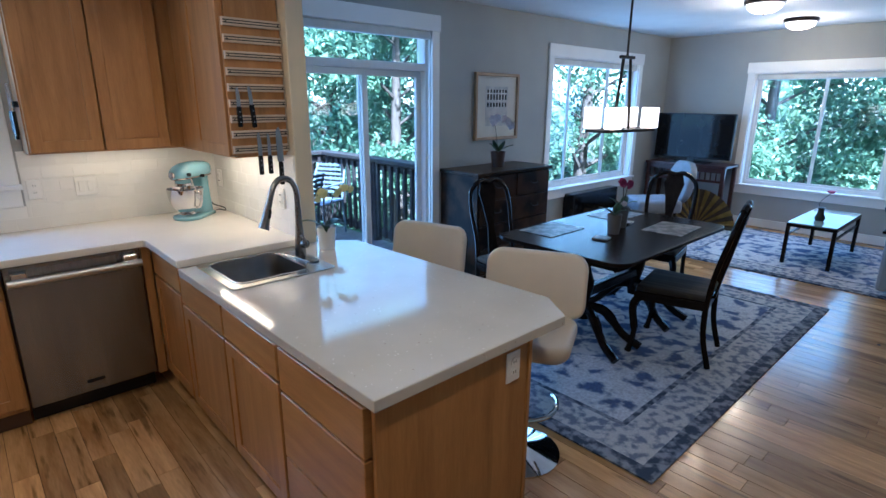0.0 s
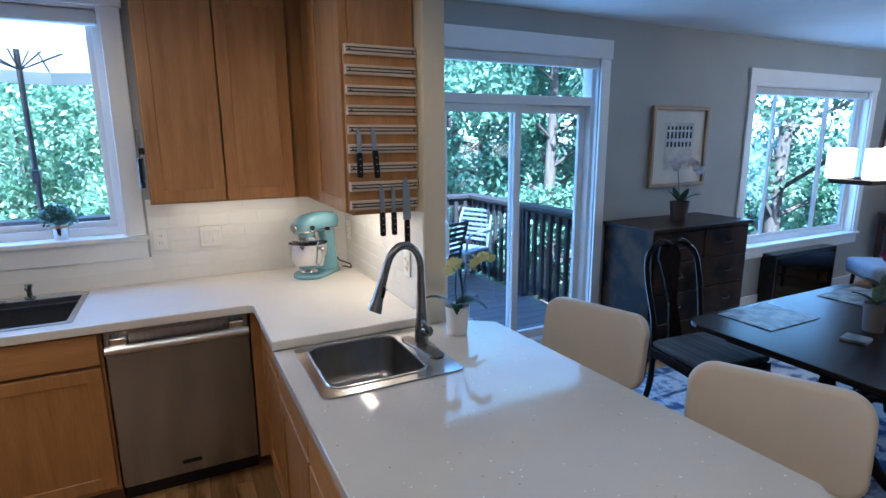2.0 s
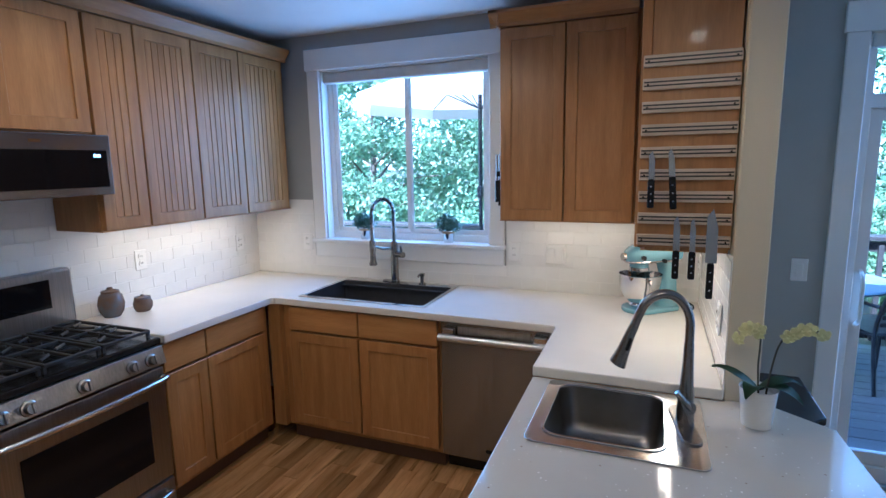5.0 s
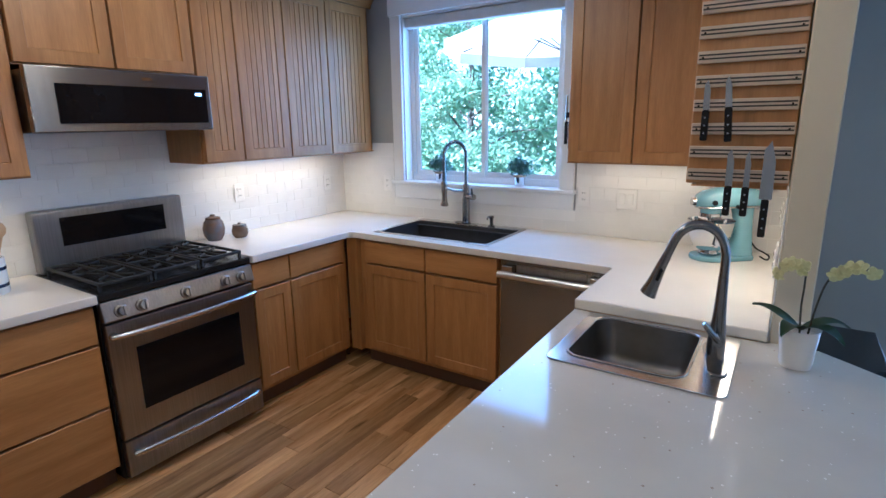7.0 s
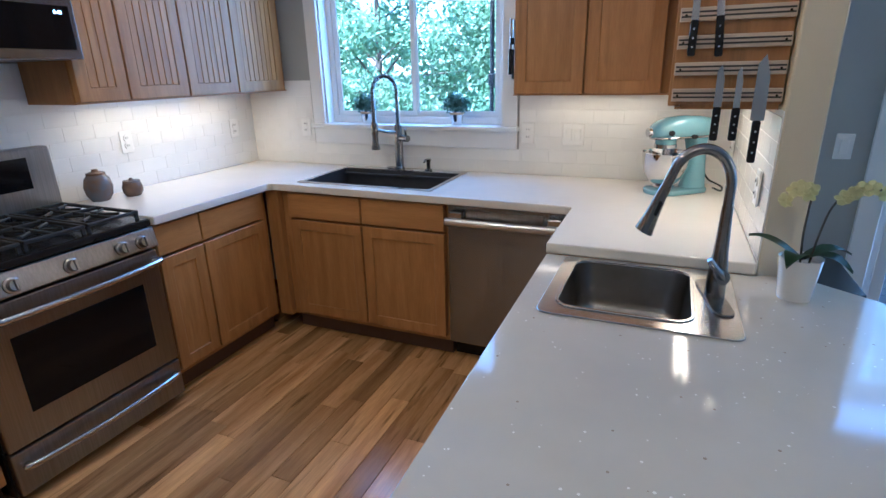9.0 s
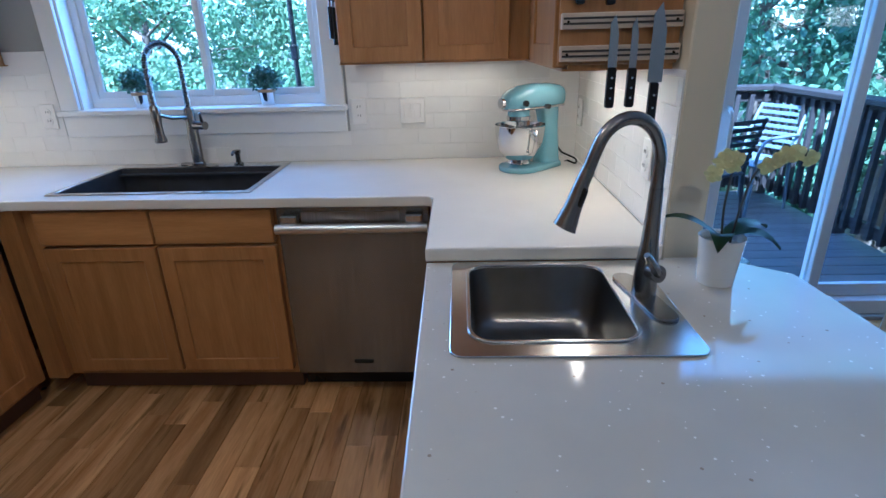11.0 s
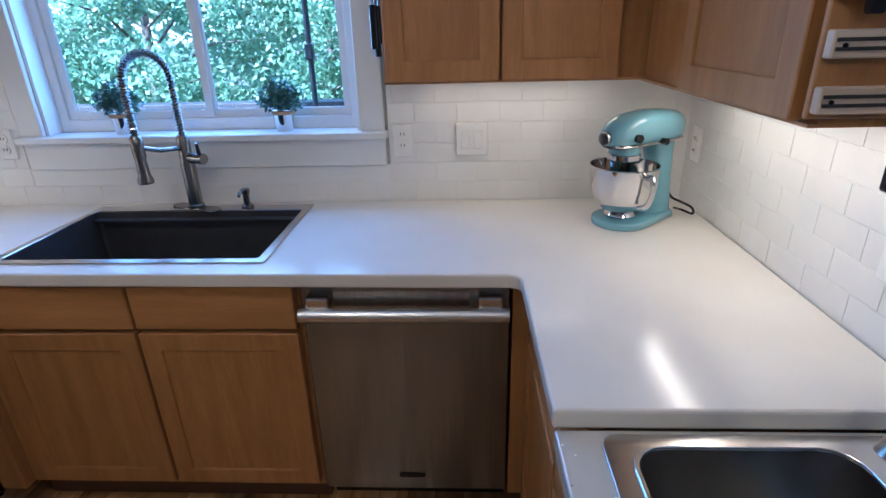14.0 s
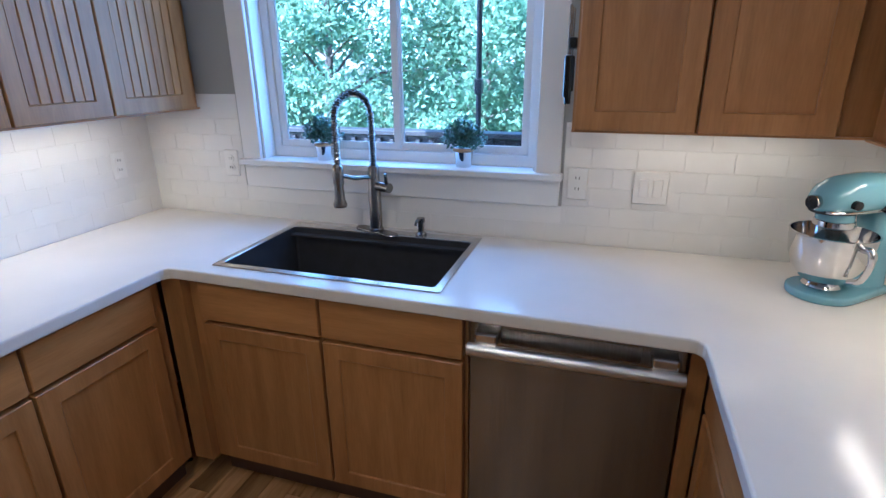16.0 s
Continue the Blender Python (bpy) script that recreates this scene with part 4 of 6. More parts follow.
# jars, crock, sill plants
M_JAR = mat("blue_brown_glaze", (0.10, 0.11, 0.13), 0.25, col2=(0.13, 0.075, 0.045), scale=14)
M_JAR2 = mat("brown_glaze", (0.16, 0.10, 0.065), 0.25, col2=(0.09, 0.055, 0.04), scale=14)
j = thing("lidded_jar", pose(-2.85, -1.245, 0.914), "blue and brown glazed lidded pottery jar", "jar")
part("jar", lathe([(0, 0), (0.04, 0), (0.058, 0.03), (0.064, 0.07), (0.055, 0.11), (0.04, 0.128), (0, 0.128)], 24), M_JAR, j, smooth=True)
part("lid", lathe([(0.043, 0.1285), (0.042, 0.138), (0.015, 0.146), (0.014, 0.155), (0, 0.157)], 20), M_JAR2, j, "brown lid with knob", True)
j = thing("lidded_jar", pose(-2.79, -1.11, 0.914), "small brown glazed lidded pottery jar", "jar")
part("jar", lathe([(0, 0), (0.035, 0), (0.047, 0.02), (0.049, 0.045), (0.04, 0.068), (0, 0.068)], 22), M_JAR2, j, smooth=True)
part("lid", lathe([(0.042, 0.0685), (0.04, 0.078), (0.01, 0.082), (0.008, 0.09), (0, 0.091)], 18), M_JAR, j, smooth=True)
c = thing("utensil_crock", pose(-2.72, -2.375, 0.914), "white crock with blue bands holding wooden spoons", "utensil crock")
part("crock", lathe([(0, 0), (0.062, 0), (0.065, 0.005), (0.065, 0.15), (0.058, 0.15), (0.058, 0.02), (0, 0.02)], 26), M_WHITECER, c, smooth=True)
M_NAVY = mat("navy_glaze", (0.02, 0.03, 0.07), 0.25)
for z in (0.03, 0.10):
    part("band", lathe([(0.0655, z), (0.0662, z), (0.0662, z + 0.014), (0.0655, z + 0.014)], 26), M_NAVY, c)
M_SPOON = mat("spoon_wood", (0.48, 0.33, 0.18), 0.6, scale=6)
for i, (dx, dy, l) in enumerate(((-0.03, -0.03, 0.12), (0.02, 0.03, 0.13), (0.03, -0.02, 0.11), (-0.02, 0.035, 0.10), (0.0, 0.0, 0.14))):
    sp = thing("wooden_spoon", pose(-2.72, -2.375, 0.94), "pale wooden cooking spoon in the crock", "spoon", "spoons in the crock")
    e = Vector((dx * 2.0, dy * 2.0, 0.13 + l * 0.6))
    part("handle", tube([(dx * 0.3, dy * 0.3, 0.0), e], 0.005, 8), M_SPOON, sp, smooth=True)
    part("spoon_head", moved(lathe([(0, -0.03), (0.018, -0.012), (0.022, 0.01), (0.014, 0.032), (0, 0.04)], 12), Matrix.Translation(e + Vector((0, 0, 0.025))) @ Matrix.Diagonal((0.35, 1, 1, 1))), M_SPOON, sp, smooth=True)


def leaf_mesh(name, pts, leaves, size, material, parent, seed=1, thick=0.5):
    """Many small four-cornered leaves scattered about the centres in pts, each a tuple (x, y, z, spread)."""
    g = np.random.default_rng(seed)
    pts = np.array(pts, float)
    c = pts[g.integers(0, len(pts), leaves)]
    d = g.normal(size=(leaves, 3))
    d /= np.linalg.norm(d, axis=1)[:, None]
    p = c[:, :3] + d * (c[:, 3:4] * g.uniform(0.35, 1.0, (leaves, 1)) ** 0.6)
    u = g.normal(size=(leaves, 3))
    u /= np.linalg.norm(u, axis=1)[:, None]
    n = d * 0.8 + g.normal(size=(leaves, 3)) * 0.5 + np.array([0, 0, 0.5])
    v = np.cross(n, u)
    v /= np.linalg.norm(v, axis=1)[:, None] + 1e-9
    sz = size * g.uniform(0.6, 1.3, (leaves, 1))
    quad = np.stack([p - u * sz, p + v * sz * thick, p + u * sz, p - v * sz * thick], 1).reshape(-1, 3)
    me = bpy.data.meshes.new(name)
    me.from_pydata(quad.tolist(), [], np.arange(leaves * 4).reshape(-1, 4).tolist())
    me.materials.append(material)
    ob = new(name, me)
    ob.parent = parent
    return ob


M_SILLLEAF = mat("small_bluish_leaf", (0.09, 0.19, 0.15), 0.45, col2=(0.03, 0.09, 0.06), scale=30, rand=0.1)
for x in (-2.05, -1.44):
    pl = thing("sill_plant", pose(x, 0.03, 1.1785), "small leafy plant in a silver pail", "potted plant", "plants on the sill")
    part("pail", lathe([(0, 0), (0.03, 0), (0.04, 0.075), (0.042, 0.078), (0.037, 0.078), (0.03, 0.06), (0, 0.06)], 18), M_CHROME, pl, smooth=True)
    part("twine", lathe([(0.0395, 0.06), (0.042, 0.063), (0.042, 0.07), (0.0405, 0.073)], 18), M_SPOON, pl)
    leaf_mesh("foliage", [(0, 0, 0.12, 0.06), (0.045, 0, 0.115, 0.05), (-0.045, 0.005, 0.115, 0.05), (0, 0, 0.15, 0.045), (0.03, -0.02, 0.13, 0.04), (-0.03, -0.02, 0.13, 0.04)], 1100, 0.0095, M_SILLLEAF, pl, 3)


def orchid(m, pot, stems, petals, leaves, label, pot_mat, pr=0.055, ph=0.115, flower=0.022, seed=1):
    o = thing("orchid", m, label, "orchid")
    part("pot", lathe([(0, 0), (pr * 0.78, 0), (pr, ph), (pr * 1.02, ph), (pr * 0.92, ph - 0.004), (pr * 0.88, ph - 0.02), (0, ph - 0.02)], 24), pot_mat, o, smooth=True)
    for a, l, droop in leaves:
        b = bmesh.new()
        rows = []
        for i in range(7):
            t = i / 6
            r = l * t
            w = 0.026 * math.sin(math.pi * (0.12 + 0.86 * t)) + 0.002
            z = ph - 0.01 + 0.05 * math.sin(t * 1.9) - droop * t * t
            c = Vector((r * math.cos(a), r * math.sin(a), z))
            sd = Vector((-math.sin(a), math.cos(a), 0)) * w
            rows.append([b.verts.new(c - sd + Vector((0, 0, 0.006))), b.verts.new(c), b.verts.new(c + sd + Vector((0, 0, 0.006)))])
        for q, s2 in zip(rows, rows[1:]):
            for k2 in (0, 1):
                b.faces.new((q[k2], q[k2 + 1], s2[k2 + 1], s2[k2]))
        bmesh.ops.solidify(b, geom=b.faces[:], thickness=0.0016)
        part("leaf", b, M_LEAF, o, smooth=True)
    g = random.Random(seed)
    for path, first in stems:
        pts = curve_pts(path, 6)
        st = part("stem", tube(pts, 0.0028, 6), M_STEM, o, smooth=True)
        n = len(pts)
        for i in range(first, n, 2 if n - first < 14 else 3):
            p = pts[i]
            b = bmesh.new()
            face = Vector((g.uniform(-0.9, 0.1), -1, g.uniform(-0.3, 0.3))).normalized()
            q = face.to_track_quat("Z", "Y").to_matrix()
            for k2 in range(5):
                a = 2 * math.pi * k2 / 5 + 0.3
                w = 0.55 if k2 % 2 else 0.75
                loc = [(0, 0, 0), (flower * w * 0.55, flower * 0.35, 0.003), (flower * w * 0.85, flower * 0.75, 0.005), (flower * w * 0.45, flower * 1.15, 0.001), (0.0, flower * 1.25, -0.003),
                       (-flower * w * 0.45, flower * 1.15, 0.001), (-flower * w * 0.85, flower * 0.75, 0.005), (-flower * w * 0.55, flower * 0.35, 0.003)]
                vs = []
                for x, y, z in loc:
                    xr, yr = x * math.cos(a) - y * math.sin(a), x * math.sin(a) + y * math.cos(a)
                    vs.append(b.verts.new(p + q @ Vector((xr, yr, z + 0.004)) + face * 0.01))
                b.faces.new(vs)
            bmesh.ops.solidify(b, geom=b.faces[:], thickness=0.0012)
            part("flower", b, petals, st)
    return o


orchid(pose(0.09, -1.35, 0.876), None, [
    ([(0, 0, 0.10), (-0.005, 0.005, 0.18), (-0.005, 0.0, 0.25), (-0.01, -0.015, 0.305), (-0.045, -0.035, 0.31), (-0.07, -0.05, 0.27)], 16),
    ([(0.02, 0, 0.10), (0.03, 0.0, 0.19), (0.045, 0.0, 0.26), (0.07, -0.01, 0.30), (0.11, -0.02, 0.315), (0.15, -0.03, 0.31)], 16)],
    M_PETALY, [(2.9, 0.13, 0.0), (5.7, 0.12, 0.05), (0.25, 0.12, 0.03), (4.2, 0.09, 0.05)], "yellow orchid in a white pot on the peninsula", M_WHITECER, 0.052, 0.118, 0.017)

# ---- bar stools ----
def bar_stool(m):
    s = thing("bar_stool", m, "cream upholstered bar stool on a chrome pedestal", "bar stool", "stools at the peninsula")
    part("base", lathe([(0, 0), (0.20, 0), (0.20, 0.008), (0.12, 0.025), (0.035, 0.045), (0.03, 0.06), (0, 0.06)], 32), M_CHROME, s, smooth=True)
    part("column", tube([(0, 0, 0.05), (0, 0, 0.60)], 0.026, 16), M_CHROME, s, smooth=True)
    part("footrest", tube([(0.17 * math.cos(a), 0.17 * math.sin(a), 0.28) for a in np.linspace(0.9, 2 * math.pi - 0.9, 20)], 0.011, 8), M_CHROME, s, smooth=True)
    part("seat", moved(slab(rect(-0.21, -0.225, 0.21, 0.225, 0.09, 6), [], 0, 0.075, 0.03, 4), pose(0.0, 0, 0.585)), M_CREAMLEATHER, s, smooth=True)
    b = moved(slab(rect(-0.245, 0, 0.245, 0.32, 0.075, 6), [], -0.03, 0.03, 0.022, 4), I4)
    for v in b.verts:
        v.co.z += 0.9 * v.co.x * v.co.x
    part("backrest", moved(b, pose(0.255, 0, 0.625, 0, 0, -90) @ pose(0, 0, 0, 82)), M_CREAMLEATHER, s, smooth=True)
    b = moved(slab(rect(-0.235, 0.0, 0.235, 0.31, 0.07, 5), [], -0.045, -0.031, 0.004, 2), I4)
    for v in b.verts:
        v.co.z += 0.9 * v.co.x * v.co.x
    part("back_shell", moved(b, pose(0.255, 0, 0.625, 0, 0, -90) @ pose(0, 0, 0, 82)), M_DWOOD, s, "dark back shell", True)
    return s


st = bar_stool(pose(0.462, -2.416, 0, 0, 0, 27))
copy_thing(st, pose(0.45, -1.585, 0, 0, 0, 17))


# ---- dining ----
M_RUG = mat("faded_blue_rug", (0.50, 0.50, 0.52), 0.95, col2=(0.07, 0.10, 0.20), scale=7, detail=9, lo=0.40, hi=0.50, fine=0.22, bump=0.4, bscale=260)
M_RUGB = mat("navy_rug_border", (0.26, 0.27, 0.31), 0.95, col2=(0.035, 0.05, 0.085), lo=0.44, hi=0.60, scale=18, detail=10, bump=0.4, bscale=260)
M_RUGL = mat("pale_rug_band", (0.48, 0.47, 0.47), 0.95, col2=(0.16, 0.18, 0.24), scale=20, fine=0.15, detail=10, lo=0.4, hi=0.55, bump=0.4, bscale=260)

M_RUGM = mat("blue_rug_medallion", (0.45, 0.46, 0.49), 0.95, col2=(0.05, 0.085, 0.19), scale=8, detail=10, lo=0.44, hi=0.56, bump=0.4, bscale=260)


def rug(x0, y0, x1, y1, label):
    r = thing("area_rug", pose(0, 0, 0.0), label, "rug")
    o, i2 = 0.085, 0.30
    part("border", slab(rect(x0, y0, x1, y1), [rect(x0 + o, y0 + o, x1 - o, y1 - o)], 0.0005, 0.010), M_RUGB, r)
    part("band", slab(rect(x0 + o, y0 + o, x1 - o, y1 - o), [rect(x0 + i2, y0 + i2, x1 - i2, y1 - i2)], 0.0005, 0.0098), M_RUGL, r)
    part("guard_line", slab(rect(x0 + i2, y0 + i2, x1 - i2, y1 - i2), [rect(x0 + i2 + 0.03, y0 + i2 + 0.03, x1 - i2 - 0.03, y1 - i2 - 0.03)], 0.0005, 0.0099), M_RUGB, r)
    part("field", slab(rect(x0 + i2 + 0.03, y0 + i2 + 0.03, x1 - i2 - 0.03, y1 - i2 - 0.03), [], 0.0005, 0.0097), M_RUG, r)
    cx, cy, hx, hy = (x0 + x1) / 2, (y0 + y1) / 2, (x1 - x0) / 2 - i2 - 0.1, (y1 - y0) / 2 - i2 - 0.1
    for k, (s, mt) in enumerate(((1.0, M_RUGM), (0.62, M_RUGL), (0.5, M_RUGM), (0.22, M_RUGL))):
        pts = [(cx + s * hx * u, cy + s * hy * v) for u, v in ((1, 0), (0.62, 0.3), (0.5, 0.62), (0, 1), (-0.5, 0.62), (-0.62, 0.3), (-1, 0), (-0.62, -0.3), (-0.5, -0.62), (0, -1), (0.5, -0.62), (0.62, -0.3))]
        part("medallion", slab(pts, [], 0.0098, 0.0100 + 0.0002 * k), mt, r)


rug(0.72, -2.97, 3.78, -0.66, "faded blue and grey patterned rug under dining table")
rug(4.42, -4.6, 6.42, -1.14, "faded blue and grey patterned rug in living room")
RZ = 0.0110
t = thing("dining_table", pose(2.10, -1.93, RZ), "dark espresso pedestal dining table with rounded corners", "dining table")
part("tabletop", slab(rect(-0.78, -0.49, 0.76, 0.49, 0.12, 6), [], 0.725, 0.75, 0.008, 3), M_DWOOD, t)
part("apron", slab(rect(-0.6, -0.36, 0.6, 0.36), [rect(-0.575, -0.335, 0.575, 0.335)], 0.645, 0.7245), M_DWOOD, t)
for sx in (-0.36, 0.36):
    p = part("pedestal", lathe([(0, 0.18), (0.05, 0.18), (0.06, 0.24), (0.035, 0.30), (0.055, 0.38), (0.062, 0.44), (0.035, 0.52), (0.03, 0.56), (0.055, 0.60), (0.07, 0.6448), (0, 0.6448)], 20, (sx, 0, 0)), M_DWOOD, t, smooth=True)
    for a in ((0.6, 1), (-0.6, 1), (0.6, -1), (-0.6, -1)):
        part("foot", tube(curve_pts([(sx, 0, 0.26), (sx + a[0] * 0.12, a[1] * 0.12, 0.24), (sx + a[0] * 0.2, a[1] * 0.24, 0.10), (sx + a[0] * 0.26, a[1] * 0.36, 0.028)], 5), [0.035] * 8 + [0.028] * 8, 8), M_DWOOD, t, smooth=True)
    part("stretcher_block", box(sx - 0.06, -0.3, 0.60, sx + 0.06, 0.3, 0.6445, 0.004), M_DWOOD, t)
part("stretcher", box(-0.36, -0.03, 0.33, 0.36, 0.03, 0.40, 0.01, 2), M_DWOOD, t)

M_SEATF = mat("striped_dark_seat_fabric", (0.055, 0.045, 0.03), 0.8, col2=(0.02, 0.017, 0.013), scale=3, stretch=(14, 0.3, 1), lo=0.45, hi=0.55, bump=0.2, bscale=300)


def dining_chair(m):
    c = thing("dining_chair", m, "dark wooden dining chair with splat back and striped seat", "dining chair", "chairs round the dining table")
    part("seat", slab([(-0.20, -0.20), (0.20, -0.20), (0.24, 0.23), (-0.24, 0.23)], [], 0.435, 0.475, 0.016, 3), M_SEATF, c, "striped dark fabric seat", True)
    part("seat_frame", slab([(-0.205, -0.205), (0.205, -0.205), (0.245, 0.235), (-0.245, 0.235)], [], 0.375, 0.434, 0.006), M_DWOOD, c)
    for s in (-1, 1):
        part("leg", tube(curve_pts([(s * 0.21, 0.205, 0.40), (s * 0.235, 0.235, 0.32), (s * 0.225, 0.215, 0.15), (s * 0.235, 0.24, 0.0)], 5), [0.028] * 5 + [0.026] * 5 + [0.018] * 5 + [0.024], 8), M_DWOOD, c, smooth=True)
        part("leg", tube(curve_pts([(s * 0.19, -0.19, 0.42), (s * 0.19, -0.20, 0.2), (s * 0.195, -0.25, 0.0)], 5), 0.018, 8), M_DWOOD, c, smooth=True)
        part("back_post", tube(curve_pts([(s * 0.19, -0.19, 0.40), (s * 0.185, -0.215, 0.60), (s * 0.20, -0.265, 0.82), (s * 0.185, -0.295, 0.95), (s * 0.13, -0.31, 1.01)], 6), 0.017, 8), M_DWOOD, c, smooth=True)
    part("top_rail", tube(curve_pts([(-0.14, -0.308, 1.008), (-0.07, -0.315, 1.035), (0.0, -0.318, 1.02), (0.07, -0.315, 1.035), (0.14, -0.308, 1.008)], 6), 0.02, 8), M_DWOOD, c, smooth=True)
    b = bmesh.new()
    prof = [(0.0, 0.05), (0.12, 0.045), (0.25, 0.03), (0.4, 0.055), (0.52, 0.085), (0.6, 0.06)]
    rows = []
    for z, w in prof:
        y = -0.195 - 0.2 * (z / 0.6) * 0.6 - 0.01
        rows.append([b.verts.new((-w, y, 0.42 + z)), b.verts.new((w, y, 0.42 + z)), b.verts.new((w, y - 0.014, 0.42 + z)), b.verts.new((-w, y - 0.014, 0.42 + z))])
    for q, s2 in zip(rows, rows[1:]):
        for k2 in range(4):
            b.faces.new((q[k2], q[(k2 + 1) % 4], s2[(k2 + 1) % 4], s2[k2]))
    b.faces.new(rows[0])
    b.faces.new(rows[-1][::-1])
    part("splat", b, M_DWOOD, c)
    return c


ch = dining_chair(pose(2.12, -2.42, RZ, 0, 0, 12))
copy_thing(ch, pose(3.02, -1.80, RZ, 0, 0, 97))
copy_thing(ch, pose(1.72, -1.30, RZ, 0, 0, 175))

M_MAT = mat("patterned_placemat", (0.22, 0.21, 0.19), 0.4, col2=(0.05, 0.05, 0.05), scale=14, detail=10, lo=0.42, hi=0.58)
for x, y, a in ((1.75, -1.62, 0), (2.42, -2.18, 4), (2.55, -1.66, 0)):
    pm = thing("placemat", pose(x, y, 0.7605 + 0.0005, 0, 0, a), "dark patterned placemat on the dining table", "placemat", "placemats")
    part("sheet", slab(rect(-0.2, -0.14, 0.2, 0.14), [], 0, 0.004, 0.001, 1), M_MAT, pm)
for x, y in ((1.78, -2.0), (2.35, -1.86)):
    co = thing("coaster", pose(x, y, 0.761, 0, 0, 10), "dark square coaster with pale rim", "coaster", "coasters")
    part("sheet", slab(rect(-0.05, -0.05, 0.05, 0.05, 0.01), [], 0, 0.012, 0.002, 1), M_MAT, co)
M_GREYPOT = mat("grey_ceramic", (0.17, 0.16, 0.155), 0.35, col2=(0.13, 0.12, 0.12), scale=8)
orchid(pose(1.98, -1.97, 0.761), None, [([(0, 0, 0.12), (0.02, 0, 0.19), (0.03, -0.02, 0.22), (0.05, -0.03, 0.21)], 16)], M_PETALW, [(0.3, 0.13, -0.02), (2.8, 0.14, -0.02), (4.5, 0.10, 0.0)], "small orchid in a grey pot on the dining table", M_GREYPOT, 0.05, 0.135, 0.016, 4)
orchid(pose(2.2, -1.9, 0.761), None, [([(0, 0, 0.13), (0.0, 0, 0.24), (-0.02, 0.0, 0.31), (-0.05, 0.0, 0.34)], 13), ([(0, 0, 0.13), (0.03, 0, 0.22), (0.05, 0, 0.29), (0.07, 0, 0.31)], 14)], M_PETALP, [(0.3, 0.12, -0.02), (2.8, 0.12, -0.03), (5.2, 0.10, 0.0)], "magenta orchid in a grey pot on the dining table", M_GREYPOT, 0.052, 0.15, 0.024, 6)

# chandelier
c = thing("chandelier", pose(2.2, -1.83, 0), "dark bronze linear chandelier with frosted glass shades", "chandelier")
part("canopy", lathe([(0, CEIL - 0.001), (0.065, CEIL - 0.001), (0.06, CEIL - 0.02), (0.015, CEIL - 0.03), (0, CEIL - 0.03)], 20), M_BRONZE, c, smooth=True)
part("rod", tube([(0, 0, CEIL - 0.02), (0, 0, 1.94)], 0.008, 10), M_BRONZE, c, smooth=True)
part("top_bar", box(-0.075, -0.02, 1.925, 0.075, 0.02, 1.945, 0.003), M_BRONZE, c)
CD = Matrix.Rotation(radians(-6), 4, "Z")
part("base_bar", moved(slab(rect(-0.28, -0.10, 0.28, 0.10, 0.02), [rect(-0.25, -0.07, 0.25, 0.07, 0.015)], 1.44, 1.462, 0.003), CD), M_BRONZE, c)
for sx in (-1, 1):
    part("arm", tube([(sx * 0.045, 0, 1.935), CD @ Vector((sx * 0.09, 0.0, 1.452))], 0.011, 8), M_BRONZE, c, smooth=True)
part("cross_bar", moved(box(-0.10, -0.085, 1.445, -0.08, 0.085, 1.458), CD), M_BRONZE, c)
part("cross_bar", moved(box(0.08, -0.085, 1.445, 0.10, 0.085, 1.458), CD), M_BRONZE, c)
for sx in (-0.21, 0.21):
    for sy in (-0.085, 0.085):
        q = CD @ Vector((sx, sy, 0))
        part("shade", lathe([(0.02, 1.465), (0.056, 1.466), (0.058, 1.47), (0.058, 1.605), (0.054, 1.605), (0.054, 1.475), (0.02, 1.47)], 24, (q.x, q.y, 0)), M_GLOW, c, "glowing frosted glass cylinder shade", True)


def ceiling_light(x, y):
    c = thing("ceiling_light", pose(x, y, CEIL), "flush ceiling light with frosted bowl and bronze rim", "ceiling light", "ceiling lights")
    part("rim", lathe([(0, -0.0005), (0.165, -0.0005), (0.17, -0.015), (0.165, -0.035), (0.15, -0.04), (0.15, -0.005), (0, -0.005)], 32), M_BRONZE, c, smooth=True)
    part("diffuser", lathe([(0.149, -0.036), (0.135, -0.075), (0.09, -0.105), (0.0, -0.118)], 32), M_GLOW, c, smooth=True)
    part("finial", lathe([(0, -0.118), (0.01, -0.119), (0.008, -0.128), (0, -0.129)], 10), M_BRONZE, c)


for x, y in ((4.3, -1.95), (5.8, -1.85)):
    ceiling_light(x, y)
for x, y, _ in CANS:
    dl = thing("recessed_light", pose(x, y, CEIL), "white recessed downlight in the kitchen ceiling", "recessed light", "kitchen downlights")
    part("trim_ring", lathe([(0.078, -0.0005), (0.098, -0.0005), (0.095, -0.008), (0.08, -0.006)], 28), M_TRIM, dl, smooth=True)
    part("baffle", lathe([(0, -0.001), (0.0778, -0.001), (0.0778, -0.002), (0, -0.002)], 28), M_GLOW, dl, "glowing frosted lens")

# chest of drawers, picture, orchid on it
M_CHEST = mat("mottled_dark_chest_wood", (0.040, 0.021, 0.010), 0.3, col2=(0.006, 0.004, 0.003), scale=5, detail=4, lo=0.4, hi=0.6, bump=0.1, bscale=60, spec=0.1)
d = thing("chest_of_drawers", pose(2.66, -0.02, 0), "dark mottled wooden chest of drawers", "chest of drawers")
part("body", box(-0.53, -0.50, 0.03, 0.53, -0.005, 0.985, 0.004), M_CHEST, d)
part("top", box(-0.55, -0.525, 0.986, 0.55, -0.002, 1.015, 0.006, 2), M_CHEST, d)
part("plinth", box(-0.54, -0.51, 0.0, 0.54, -0.01, 0.029), M_CHEST, d)
